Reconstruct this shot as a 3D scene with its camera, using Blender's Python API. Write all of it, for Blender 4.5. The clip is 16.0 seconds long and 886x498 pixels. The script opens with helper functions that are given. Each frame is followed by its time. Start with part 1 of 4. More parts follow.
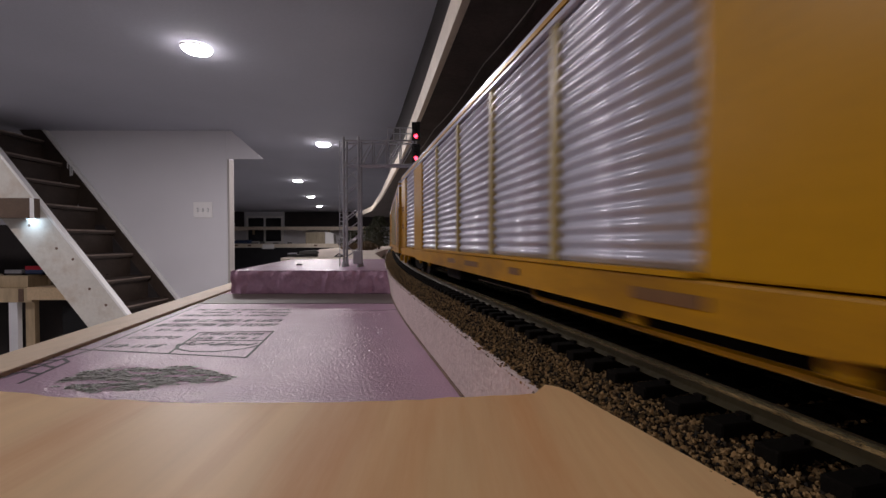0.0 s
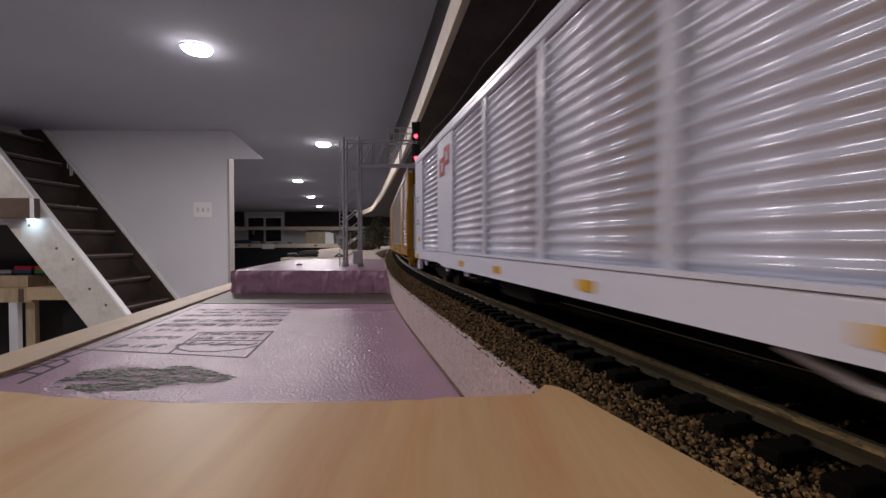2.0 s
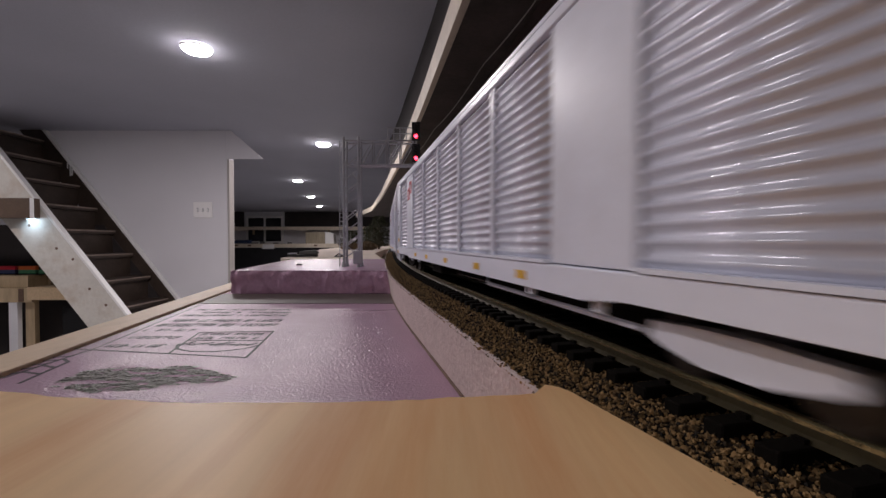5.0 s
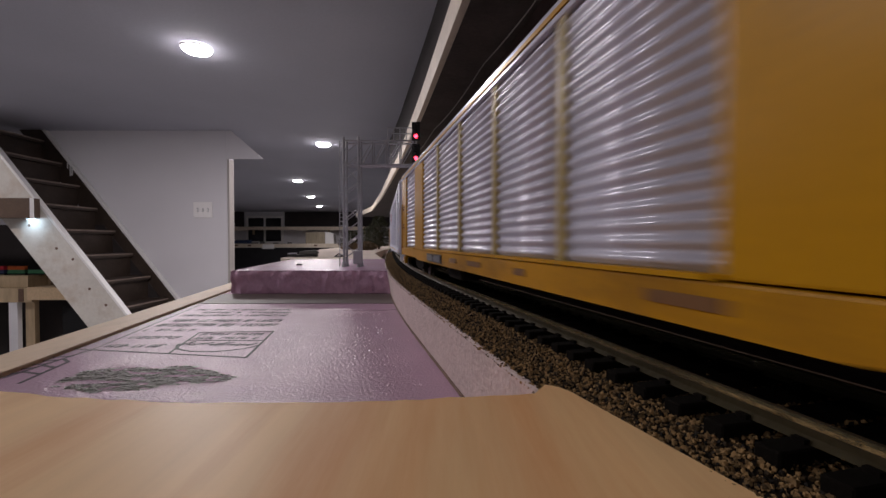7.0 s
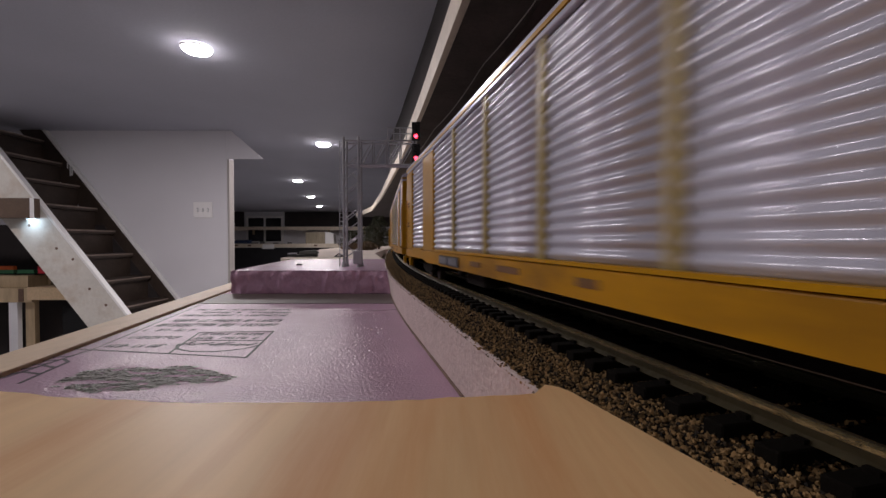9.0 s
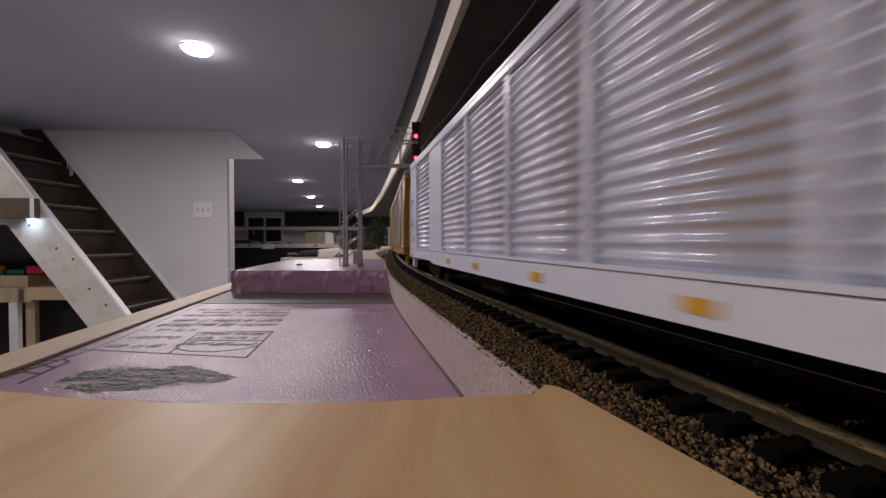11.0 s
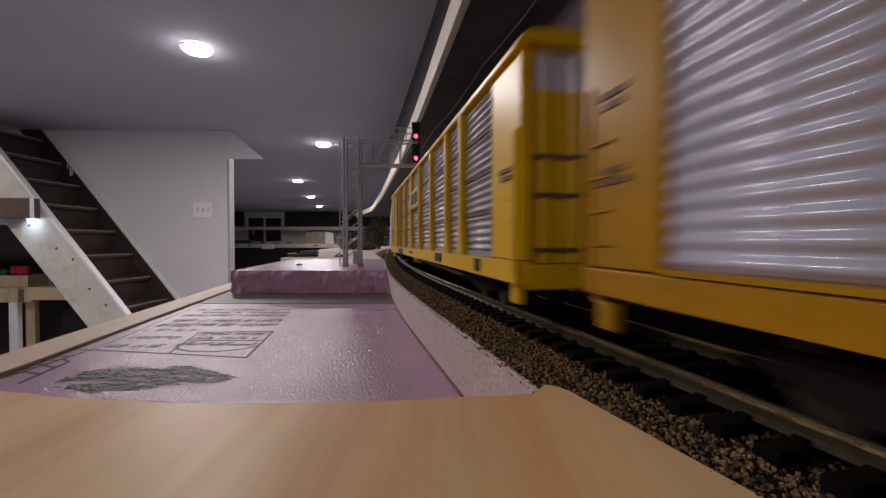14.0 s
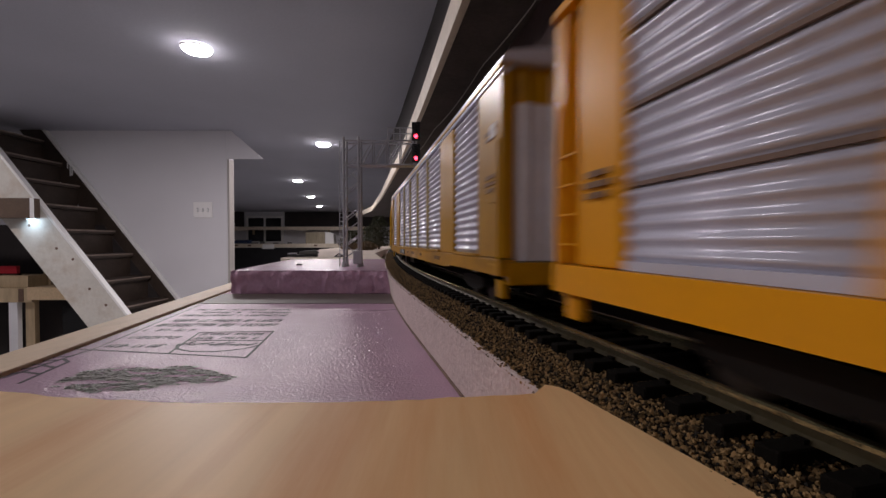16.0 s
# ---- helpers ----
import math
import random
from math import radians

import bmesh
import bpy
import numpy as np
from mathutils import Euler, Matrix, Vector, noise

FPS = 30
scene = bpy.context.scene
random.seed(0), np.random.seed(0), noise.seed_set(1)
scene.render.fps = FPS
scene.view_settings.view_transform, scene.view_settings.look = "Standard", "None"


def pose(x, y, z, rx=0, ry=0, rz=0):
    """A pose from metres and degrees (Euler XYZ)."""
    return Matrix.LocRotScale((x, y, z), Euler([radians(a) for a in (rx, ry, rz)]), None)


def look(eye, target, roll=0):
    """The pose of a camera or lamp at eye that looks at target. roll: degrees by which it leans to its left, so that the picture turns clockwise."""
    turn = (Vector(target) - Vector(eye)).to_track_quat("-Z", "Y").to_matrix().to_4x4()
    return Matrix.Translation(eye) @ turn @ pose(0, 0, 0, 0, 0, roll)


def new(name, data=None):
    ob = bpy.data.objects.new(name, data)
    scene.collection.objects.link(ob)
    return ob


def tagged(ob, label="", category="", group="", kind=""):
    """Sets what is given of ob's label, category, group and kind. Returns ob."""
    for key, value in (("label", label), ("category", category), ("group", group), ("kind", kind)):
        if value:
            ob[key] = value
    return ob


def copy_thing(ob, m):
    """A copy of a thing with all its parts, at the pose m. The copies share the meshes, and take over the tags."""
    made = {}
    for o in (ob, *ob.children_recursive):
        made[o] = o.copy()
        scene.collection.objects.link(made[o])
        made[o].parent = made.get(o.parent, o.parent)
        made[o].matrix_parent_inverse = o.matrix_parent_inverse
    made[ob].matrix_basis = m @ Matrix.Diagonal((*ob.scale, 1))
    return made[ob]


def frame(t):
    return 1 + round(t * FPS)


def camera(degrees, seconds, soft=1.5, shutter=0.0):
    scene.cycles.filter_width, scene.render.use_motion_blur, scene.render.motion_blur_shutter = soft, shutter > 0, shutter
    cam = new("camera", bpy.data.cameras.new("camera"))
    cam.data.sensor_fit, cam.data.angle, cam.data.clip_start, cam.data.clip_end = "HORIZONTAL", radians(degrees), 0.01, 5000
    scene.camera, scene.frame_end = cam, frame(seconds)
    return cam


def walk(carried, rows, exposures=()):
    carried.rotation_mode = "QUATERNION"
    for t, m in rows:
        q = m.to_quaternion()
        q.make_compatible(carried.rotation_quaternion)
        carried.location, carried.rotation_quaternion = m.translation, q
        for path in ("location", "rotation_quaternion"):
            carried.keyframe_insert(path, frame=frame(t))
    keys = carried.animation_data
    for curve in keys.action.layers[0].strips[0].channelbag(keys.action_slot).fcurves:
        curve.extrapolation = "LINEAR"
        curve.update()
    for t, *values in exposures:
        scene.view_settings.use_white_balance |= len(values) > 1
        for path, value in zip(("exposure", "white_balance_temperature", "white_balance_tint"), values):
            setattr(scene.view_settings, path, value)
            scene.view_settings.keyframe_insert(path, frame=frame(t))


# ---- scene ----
E = 1.25                      # eye height over the basement floor
CEIL = E + 1.0
cam = camera(94.5, 16.0, soft=1.5, shutter=0.75)
EYE = look((0, 0, E), (0, 1, E - 0.0179))
walk(cam, [(0, EYE), (16.0, EYE)])
scene.view_settings.exposure = 0.0

# ---------------------------------------------------------------- light
world = bpy.data.worlds.new("basement_air")
scene.world = world
world.use_nodes = True
world.node_tree.nodes["Background"].inputs[0].default_value = (0.5, 0.52, 0.6, 1)
world.node_tree.nodes["Background"].inputs[1].default_value = 0.02

# (-1.4, 0.4) and (-1.3, -2.2) are unseen fill, added to light the train.
LAMPS = [(-1.27, 2.13), (-1.22, 4.2), (-2.37, 6.7), (-2.91, 9.06), (-3.47, 11.5), (-1.4, 0.4), (-1.3, -2.2), (-3.5, 2.1)]
WATTS = [20.0, 13.5, 11.0, 10.0, 7.0, 9.5, 11.0, 4.5]


def add_lamps():
    for (x, y), watts in zip(LAMPS, WATTS):
        data = bpy.data.lights.new("downlight_lamp", "AREA")
        data.shape, data.size, data.energy = "DISK", 0.14, watts
        data.color = (1.0, 0.915, 0.935)
        new("downlight_lamp", data).matrix_world = pose(x, y, CEIL - 0.036)


add_lamps()


# ---------------------------------------------------------------- materials
def mat(name, base, rough=0.6, metal=0.0, var=0.12, scale=40.0, bump=0.1, fine=400.0, spec=0.5, dirt=None, dirt_amt=0.0, dirt_scale=12.0, stretch=(1, 1, 1), island=False, deep=0.6):
    m = bpy.data.materials.new(name)
    m.use_nodes = True
    nt = m.node_tree
    b = nt.nodes["Principled BSDF"]
    b.inputs["Roughness"].default_value = rough
    b.inputs["Metallic"].default_value = metal
    b.inputs["Specular IOR Level"].default_value = spec
    tc = nt.nodes.new("ShaderNodeTexCoord")
    mp = nt.nodes.new("ShaderNodeMapping")
    mp.inputs["Scale"].default_value = stretch
    nt.links.new(tc.outputs["Object"], mp.inputs["Vector"])
    n1 = nt.nodes.new("ShaderNodeTexNoise")
    n1.inputs["Scale"].default_value = scale
    n1.inputs["Detail"].default_value = 6
    nt.links.new(mp.outputs[0], n1.inputs["Vector"])
    n2 = nt.nodes.new("ShaderNodeTexNoise")
    n2.inputs["Scale"].default_value = fine
    n2.inputs["Detail"].default_value = 4
    nt.links.new(mp.outputs[0], n2.inputs["Vector"])
    ramp = nt.nodes.new("ShaderNodeValToRGB")
    lo = [max(0, c * (1 - var)) for c in base]
    hi = [min(1, c * (1 + var)) for c in base]
    ramp.color_ramp.elements[0].position, ramp.color_ramp.elements[0].color = 0.3, (*lo, 1)
    ramp.color_ramp.elements[1].position, ramp.color_ramp.elements[1].color = 0.7, (*hi, 1)
    mixn = nt.nodes.new("ShaderNodeMath")
    mixn.operation = "MULTIPLY_ADD"
    mixn.inputs[1].default_value = 0.35
    nt.links.new(n2.outputs["Fac"], mixn.inputs[0])
    sc = nt.nodes.new("ShaderNodeMath")
    sc.operation = "MULTIPLY"
    sc.inputs[1].default_value = 0.65
    nt.links.new(n1.outputs["Fac"], sc.inputs[0])
    nt.links.new(sc.outputs[0], mixn.inputs[2])
    drive = mixn.outputs[0]
    if island:
        geo = nt.nodes.new("ShaderNodeNewGeometry")
        ad = nt.nodes.new("ShaderNodeMath")
        ad.operation = "MULTIPLY_ADD"
        ad.inputs[1].default_value = 0.55
        nt.links.new(geo.outputs["Random Per Island"], ad.inputs[0])
        s2 = nt.nodes.new("ShaderNodeMath")
        s2.operation = "MULTIPLY_ADD"
        s2.inputs[1].default_value = 0.45
        s2.inputs[2].default_value = 0.0
        nt.links.new(mixn.outputs[0], s2.inputs[0])
        nt.links.new(s2.outputs[0], ad.inputs[2])
        drive = ad.outputs[0]
    nt.links.new(drive, ramp.inputs["Fac"])
    col = ramp.outputs["Color"]
    if dirt:
        nd = nt.nodes.new("ShaderNodeTexNoise")
        nd.inputs["Scale"].default_value = dirt_scale
        nd.inputs["Detail"].default_value = 8
        nd.inputs["Roughness"].default_value = 0.65
        nt.links.new(mp.outputs[0], nd.inputs["Vector"])
        dr = nt.nodes.new("ShaderNodeValToRGB")
        dr.color_ramp.elements[0].position, dr.color_ramp.elements[0].color = 0.48, (0, 0, 0, 1)
        dr.color_ramp.elements[1].position, dr.color_ramp.elements[1].color = 0.72, (dirt_amt, dirt_amt, dirt_amt, 1)
        nt.links.new(nd.outputs["Fac"], dr.inputs["Fac"])
        mx = nt.nodes.new("ShaderNodeMix")
        mx.data_type = "RGBA"
        nt.links.new(dr.outputs["Color"], mx.inputs[0])
        nt.links.new(col, mx.inputs[6])
        mx.inputs[7].default_value = (*dirt, 1)
        col = mx.outputs[2]
    nt.links.new(col, b.inputs["Base Color"])
    if bump:
        bp = nt.nodes.new("ShaderNodeBump")
        bp.inputs["Strength"].default_value = bump
        bp.inputs["Distance"].default_value = deep / fine
        nt.links.new(n2.outputs["Fac"], bp.inputs["Height"])
        nt.links.new(bp.outputs[0], b.inputs["Normal"])
    return m


def glow(name, color, strength):
    m = bpy.data.materials.new(name)
    m.use_nodes = True
    b = m.node_tree.nodes["Principled BSDF"]
    b.inputs["Base Color"].default_value = (*color, 1)
    b.inputs["Emission Color"].default_value = (*color, 1)
    b.inputs["Emission Strength"].default_value = strength
    return m


M = {
    "foam": mat("pink_foam", (0.46, 0.295, 0.395), 0.27, deep=1.1, var=0.12, scale=30, bump=0.42, fine=1000, spec=0.58, dirt=(0.36, 0.21, 0.32), dirt_amt=0.35, dirt_scale=22),
    "foam_cut": mat("pink_foam_cut", (0.64, 0.39, 0.54), 0.5, var=0.12, scale=90, bump=0.5, fine=420, deep=1.0),
    "foam_white": mat("white_roadbed_foam", (0.56, 0.455, 0.43), 0.9, var=0.12, scale=160, bump=0.9, fine=620),
    "ply": mat("birch_board", (0.84, 0.56, 0.28), 0.48, spec=0.35, var=0.10, scale=13, bump=0.0, fine=60, stretch=(6.0, 0.5, 1), dirt=(0.66, 0.29, 0.105), dirt_amt=0.85, dirt_scale=9),
    "jamb": mat("jamb_board", (0.40, 0.37, 0.35), 0.6, var=0.10, scale=6, bump=0.05, fine=80),
    "pine": mat("pine_rim", (0.62, 0.46, 0.29), 0.55, var=0.16, scale=10, bump=0.2, fine=120, stretch=(8, 1, 8)),
    "stud": mat("stud_lumber", (0.50, 0.38, 0.24), 0.7, var=0.2, scale=5, bump=0.2, fine=60, stretch=(6, 6, 1)),
    "knotty": mat("knotty_board", (0.62, 0.59, 0.54), 0.6, var=0.12, scale=3, bump=0.15, fine=50, dirt=(0.35, 0.22, 0.12), dirt_amt=0.55, dirt_scale=4),
    "beam": mat("dark_beam", (0.10, 0.065, 0.045), 0.7, var=0.3, scale=8, bump=0.3, fine=60),
    "stair": mat("stained_stair", (0.045, 0.030, 0.022), 0.55, var=0.35, scale=6, bump=0.2, fine=70, dirt=(0.10, 0.075, 0.06), dirt_amt=0.35, dirt_scale=9),
    "nosing": mat("worn_nosing", (0.22, 0.17, 0.14), 0.5, var=0.3, scale=12, bump=0.2, fine=90),
    "trim": mat("white_trim", (0.80, 0.79, 0.78), 0.45, var=0.05, scale=6, bump=0.05, fine=80),
    "wall": mat("painted_drywall", (0.64, 0.625, 0.66), 0.62, var=0.04, scale=2.5, bump=0.06, fine=120),
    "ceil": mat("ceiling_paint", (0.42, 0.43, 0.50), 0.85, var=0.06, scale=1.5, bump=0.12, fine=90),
    "floor": mat("concrete_floor", (0.50, 0.48, 0.47), 0.7, var=0.25, scale=3, bump=0.2, fine=60),
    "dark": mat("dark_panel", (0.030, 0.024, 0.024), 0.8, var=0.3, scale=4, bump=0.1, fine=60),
    "black": mat("black_skirt", (0.012, 0.012, 0.014), 0.9, var=0.3, scale=5, bump=0.2, fine=80),
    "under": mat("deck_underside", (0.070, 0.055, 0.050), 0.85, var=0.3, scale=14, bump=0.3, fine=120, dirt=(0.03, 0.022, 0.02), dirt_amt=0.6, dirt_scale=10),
    "backdrop": mat("brown_backdrop", (0.055, 0.030, 0.028), 0.8, var=0.3, scale=8, bump=0.2, fine=120),
    "fascia": mat("fascia_strip", (0.60, 0.52, 0.42), 0.6, var=0.15, scale=14, bump=0.2, fine=120),
    "steel": mat("grey_signal_steel", (0.42, 0.42, 0.45), 0.45, 0.3, var=0.1, scale=80, bump=0.05, fine=600),
    "sigblack": mat("signal_black", (0.012, 0.012, 0.013), 0.5, var=0.2, scale=90, bump=0.05),
    "rail": mat("nickel_rail", (0.48, 0.41, 0.23), 0.22, 0.9, var=0.25, scale=60, bump=0.1, fine=700, dirt=(0.12, 0.08, 0.05), dirt_amt=0.4, dirt_scale=50),
    "railside": mat("rail_side", (0.055, 0.044, 0.022), 0.45, 0.5, var=0.3, scale=60, bump=0.2, fine=700),
    "tie": mat("black_tie", (0.005, 0.004, 0.003), 0.9, var=0.35, scale=120, bump=0.3, fine=900, spec=0.06, stretch=(1, 6, 1)),
    "bed": mat("ballast_bed", (0.014, 0.010, 0.007), 0.95, spec=0.1, var=0.4, scale=300, bump=0.8, fine=900),
    "stone": mat("ballast_stone", (0.150, 0.092, 0.038), 0.85, spec=0.3, var=0.97, scale=200, bump=0.3, fine=1500, island=True),
    "ink": mat("black_print", (0.055, 0.040, 0.052), 0.6, var=0.4, scale=300, bump=0.2, fine=500, spec=0.12),
    "smudge": mat("dark_silver_ink", (0.13, 0.122, 0.110), 0.30, 0.2, var=0.6, scale=220, bump=1.0, fine=460, spec=0.5, deep=2.2),
    "yellow": mat("yellow_car_paint", (0.42, 0.212, 0.003), 0.34, spec=0.25, var=0.12, scale=30, bump=0.04, fine=700, dirt=(0.17, 0.085, 0.012), dirt_amt=0.6, dirt_scale=34, stretch=(0.7, 1, 1)),
    "yellowsill": mat("grimy_yellow_sill", (0.40, 0.195, 0.003), 0.45, spec=0.2, var=0.15, scale=30, bump=0.05, fine=600, dirt=(0.085, 0.036, 0.010), dirt_amt=0.92, dirt_scale=26, stretch=(0.6, 1, 1.6)),
    "amber": mat("orange_yellow_paint", (0.68, 0.290, 0.002), 0.36, spec=0.25, var=0.08, scale=30, bump=0.04, fine=700, dirt=(0.35, 0.16, 0.03), dirt_amt=0.3, dirt_scale=30),
    "bright": mat("bright_yellow_paint", (0.74, 0.455, 0.001), 0.36, spec=0.25, var=0.08, scale=30, bump=0.04, fine=700, dirt=(0.40, 0.22, 0.03), dirt_amt=0.3, dirt_scale=30),
    "white": mat("white_car_paint", (0.76, 0.78, 0.88), 0.34, var=0.05, scale=30, bump=0.04, fine=700, dirt=(0.42, 0.40, 0.42), dirt_amt=0.3, dirt_scale=30),
    "galv": mat("galvanised_side", (0.52, 0.52, 0.61), 0.25, 0.12, var=0.10, scale=60, bump=0.05, fine=600),
    "whitescreen": mat("pale_grey_screen", (0.64, 0.65, 0.74), 0.24, 0.1, var=0.08, scale=60, bump=0.04, fine=600),
    "doorgrey": mat("grey_end_door", (0.60, 0.60, 0.67), 0.5, 0.0, var=0.12, scale=50, bump=0.04, fine=500, dirt=(0.3, 0.28, 0.28), dirt_amt=0.3, dirt_scale=40),
    "galvdull": mat("weathered_side", (0.38, 0.36, 0.39), 0.32, 0.3, var=0.12, scale=60, bump=0.05, fine=600),
    "seam": mat("rusty_seam", (0.14, 0.085, 0.06), 0.7, var=0.3, scale=100, bump=0.1),
    "underframe": mat("dark_underframe", (0.010, 0.008, 0.007), 0.8, spec=0.12, var=0.3, scale=80, bump=0.2),
    "wheel": mat("wheel_steel", (0.05, 0.042, 0.036), 0.4, 0.8, var=0.2, scale=100, bump=0.1),
    "red": mat("red_logo", (0.55, 0.03, 0.05), 0.4, var=0.1, scale=90, bump=0.0),
    "patch": mat("yellow_reflector", (0.70, 0.40, 0.02), 0.4, var=0.1, scale=90, bump=0.0),
    "dullpost": mat("dull_olive_post", (0.40, 0.31, 0.115), 0.4, var=0.15, scale=60, bump=0.03, fine=600),
    "platelabel": mat("grey_plate_label", (0.11, 0.11, 0.125), 0.6, var=0.3, scale=500, bump=0.0),
    "greytext": mat("grey_lettering", (0.36, 0.36, 0.40), 0.6, var=0.2, scale=90, bump=0.0),
    "browntext": mat("brown_lettering", (0.13, 0.055, 0.010), 0.6, var=0.2, scale=90, bump=0.0),
    "plate": mat("switch_plate", (0.78, 0.76, 0.76), 0.4, var=0.04, scale=30, bump=0.0),
    "glass": mat("dark_window_glass", (0.01, 0.01, 0.012), 0.06, var=0.1, bump=0.0),
    "blue": mat("blue_box", (0.03, 0.05, 0.12), 0.6, var=0.2),
    "orange": mat("orange_plastic", (0.55, 0.12, 0.03), 0.5, var=0.15),
    "green": mat("green_plastic", (0.04, 0.16, 0.08), 0.5, var=0.2),
    "paper": mat("white_paper", (0.75, 0.74, 0.74), 0.7, var=0.04),
    "leaf": mat("shrub_foliage", (0.040, 0.043, 0.020), 0.8, var=0.5, scale=60, bump=0.2, island=True),
    "drygrass": mat("dry_scrub", (0.15, 0.10, 0.055), 0.85, var=0.4, scale=60, bump=0.2, island=True),
    "bark": mat("shrub_bark", (0.07, 0.05, 0.035), 0.9, var=0.3),
    "plaster": mat("tan_plaster", (0.55, 0.47, 0.40), 0.85, var=0.12, scale=12, bump=0.3, fine=90),
    "dullstrip": mat("dull_grey_strip", (0.125, 0.100, 0.092), 0.55, var=0.22, scale=60, bump=0.15, fine=700, spec=0.3),
    "siding": mat("grey_white_siding", (0.74, 0.73, 0.76), 0.7, var=0.08, scale=3, bump=0.05),
    "woodpanel": mat("wood_panel", (0.34, 0.29, 0.21), 0.7, var=0.2, scale=6, bump=0.1, stretch=(8, 8, 1)),
    "greyplastic": mat("grey_plastic", (0.10, 0.10, 0.10), 0.5, var=0.3, scale=30, bump=0.1),
    "lampglow": glow("led_disc", (1.0, 0.93, 0.95), 90.0),
    "ledglow": glow("led_strip_glow", (0.65, 0.83, 1.0), 2.5),
    "redglow": glow("red_signal_led", (1.0, 0.03, 0.06), 9.0),
    "wire": mat("grey_wire", (0.35, 0.32, 0.30), 0.5, var=0.1),
}


# ---------------------------------------------------------------- mesh helpers
def mesh_ob(name, bm, material, parent=None, label="", bevel=0.0, smooth=False):
    if bevel:
        bmesh.ops.bevel(bm, geom=bm.edges[:], offset=bevel, segments=2, affect="EDGES", profile=0.6)
    me = bpy.data.meshes.new(name)
    bmesh.ops.recalc_face_normals(bm, faces=bm.faces[:])
    bm.to_mesh(me)
    bm.free()
    if smooth:
        for p in me.polygons:
            p.use_smooth = True
    me.materials.append(material)
    ob = new(name, me)
    if parent is not None:
        ob.parent = parent
    if label:
        ob["label"] = label
    return ob


def part(name, bm, material, parent, label="", bevel=0.0, smooth=False):
    return mesh_ob(name, bm, material, parent, label, bevel, smooth)


def empty(name, m=None):
    ob = new(name)
    ob.empty_display_size = 0.02
    if m is not None:
        ob.matrix_world = m
    return ob


def box(x0, x1, y0, y1, z0, z1, bm=None):
    bm = bm or bmesh.new()
    r = bmesh.ops.create_cube(bm, size=1.0)
    for v in r["verts"]:
        v.co = Vector(((x0 + x1) / 2 + v.co.x * (x1 - x0), (y0 + y1) / 2 + v.co.y * (y1 - y0), (z0 + z1) / 2 + v.co.z * (z1 - z0)))
    return bm


def rod(a, b, r, seg=8, bm=None, r2=None):
    bm = bm or bmesh.new()
    a, b = Vector(a), Vector(b)
    d = b - a
    rot = d.to_track_quat("Z", "Y").to_matrix().to_4x4()
    bmesh.ops.create_cone(bm, cap_ends=True, segments=seg, radius1=r, radius2=r if r2 is None else r2, depth=d.length,
                          matrix=Matrix.Translation((a + b) / 2) @ rot)
    return bm


def prism(poly, z0, z1, bm=None):
    """A straight-sided solid over a plan polygon."""
    bm = bm or bmesh.new()
    lo = [bm.verts.new((x, y, z0)) for x, y in poly]
    hi = [bm.verts.new((x, y, z1)) for x, y in poly]
    n = len(poly)
    bm.faces.new(lo[::-1])
    bm.faces.new(hi)
    for i in range(n):
        bm.faces.new((lo[i], lo[(i + 1) % n], hi[(i + 1) % n], hi[i]))
    return bm


def prism_xz(poly, y0, y1, bm=None):
    bm = bm or bmesh.new()
    lo = [bm.verts.new((x, y0, z)) for x, z in poly]
    hi = [bm.verts.new((x, y1, z)) for x, z in poly]
    n = len(poly)
    bm.faces.new(lo)
    bm.faces.new(hi[::-1])
    for i in range(n):
        bm.faces.new((lo[i], lo[(i + 1) % n], hi[(i + 1) % n], hi[i]))
    return bm


# ---------------------------------------------------------------- the line of the track
KNOT_S = [-3.2, -0.6, -0.4, -0.2, -0.08, 0.0, 0.08, 0.16, 0.3, 0.45, 0.65, 1.3, 1.96, 3.4]
KNOT_H = [-0.1, -0.1, -0.04, -0.084, -0.289, -0.242, -0.239, -0.244, -0.183, -0.145, -0.130, -0.115, 1.0, 1.0]
DS = 0.0025
HALF = 0.0185                # half the width of a car
_s = np.arange(-3.2, 3.4, DS)
_h = np.interp(_s, KNOT_S, KNOT_H)
_i0 = int(round(3.2 / DS))
_x = np.cumsum(np.sin(_h)) * DS
_y = np.cumsum(np.cos(_h)) * DS
_x += 0.0526 - _x[_i0]
_y += 0.030 - _y[_i0]
RAIL_Z = E - 0.0192


def on_track(s, off=0.0):
    """Plan point and heading at arc length s, off metres to the right of the centre line."""
    h = float(np.interp(s, _s, _h))
    return float(np.interp(s, _s, _x)) + off * math.cos(h), float(np.interp(s, _s, _y)) - off * math.sin(h), h


def ribbon(name, s0, s1, step, profile, material, parent=None, label="", smooth=False):
    """A profile of (offset to the right, height) swept along the track; closed profile."""
    bm = bmesh.new()
    rings = []
    n = int((s1 - s0) / step)
    for i in range(n + 1):
        s = s0 + (s1 - s0) * i / n
        ring = []
        for o, z in profile:
            x, y, _ = on_track(s, o)
            ring.append(bm.verts.new((x, y, z)))
        rings.append(ring)
    k = len(profile)
    for a, b in zip(rings, rings[1:]):
        for j in range(k):
            bm.faces.new((a[j], a[(j + 1) % k], b[(j + 1) % k], b[j]))
    bm.faces.new(rings[0])
    bm.faces.new(rings[-1][::-1])
    return mesh_ob(name, bm, material, parent, label, smooth=smooth)


# ---------------------------------------------------------------- the room
def setting(name, bm, material, label, category, bevel=0.0):
    return tagged(mesh_ob(name, bm, material, None, "", bevel), label, category, kind="structure")


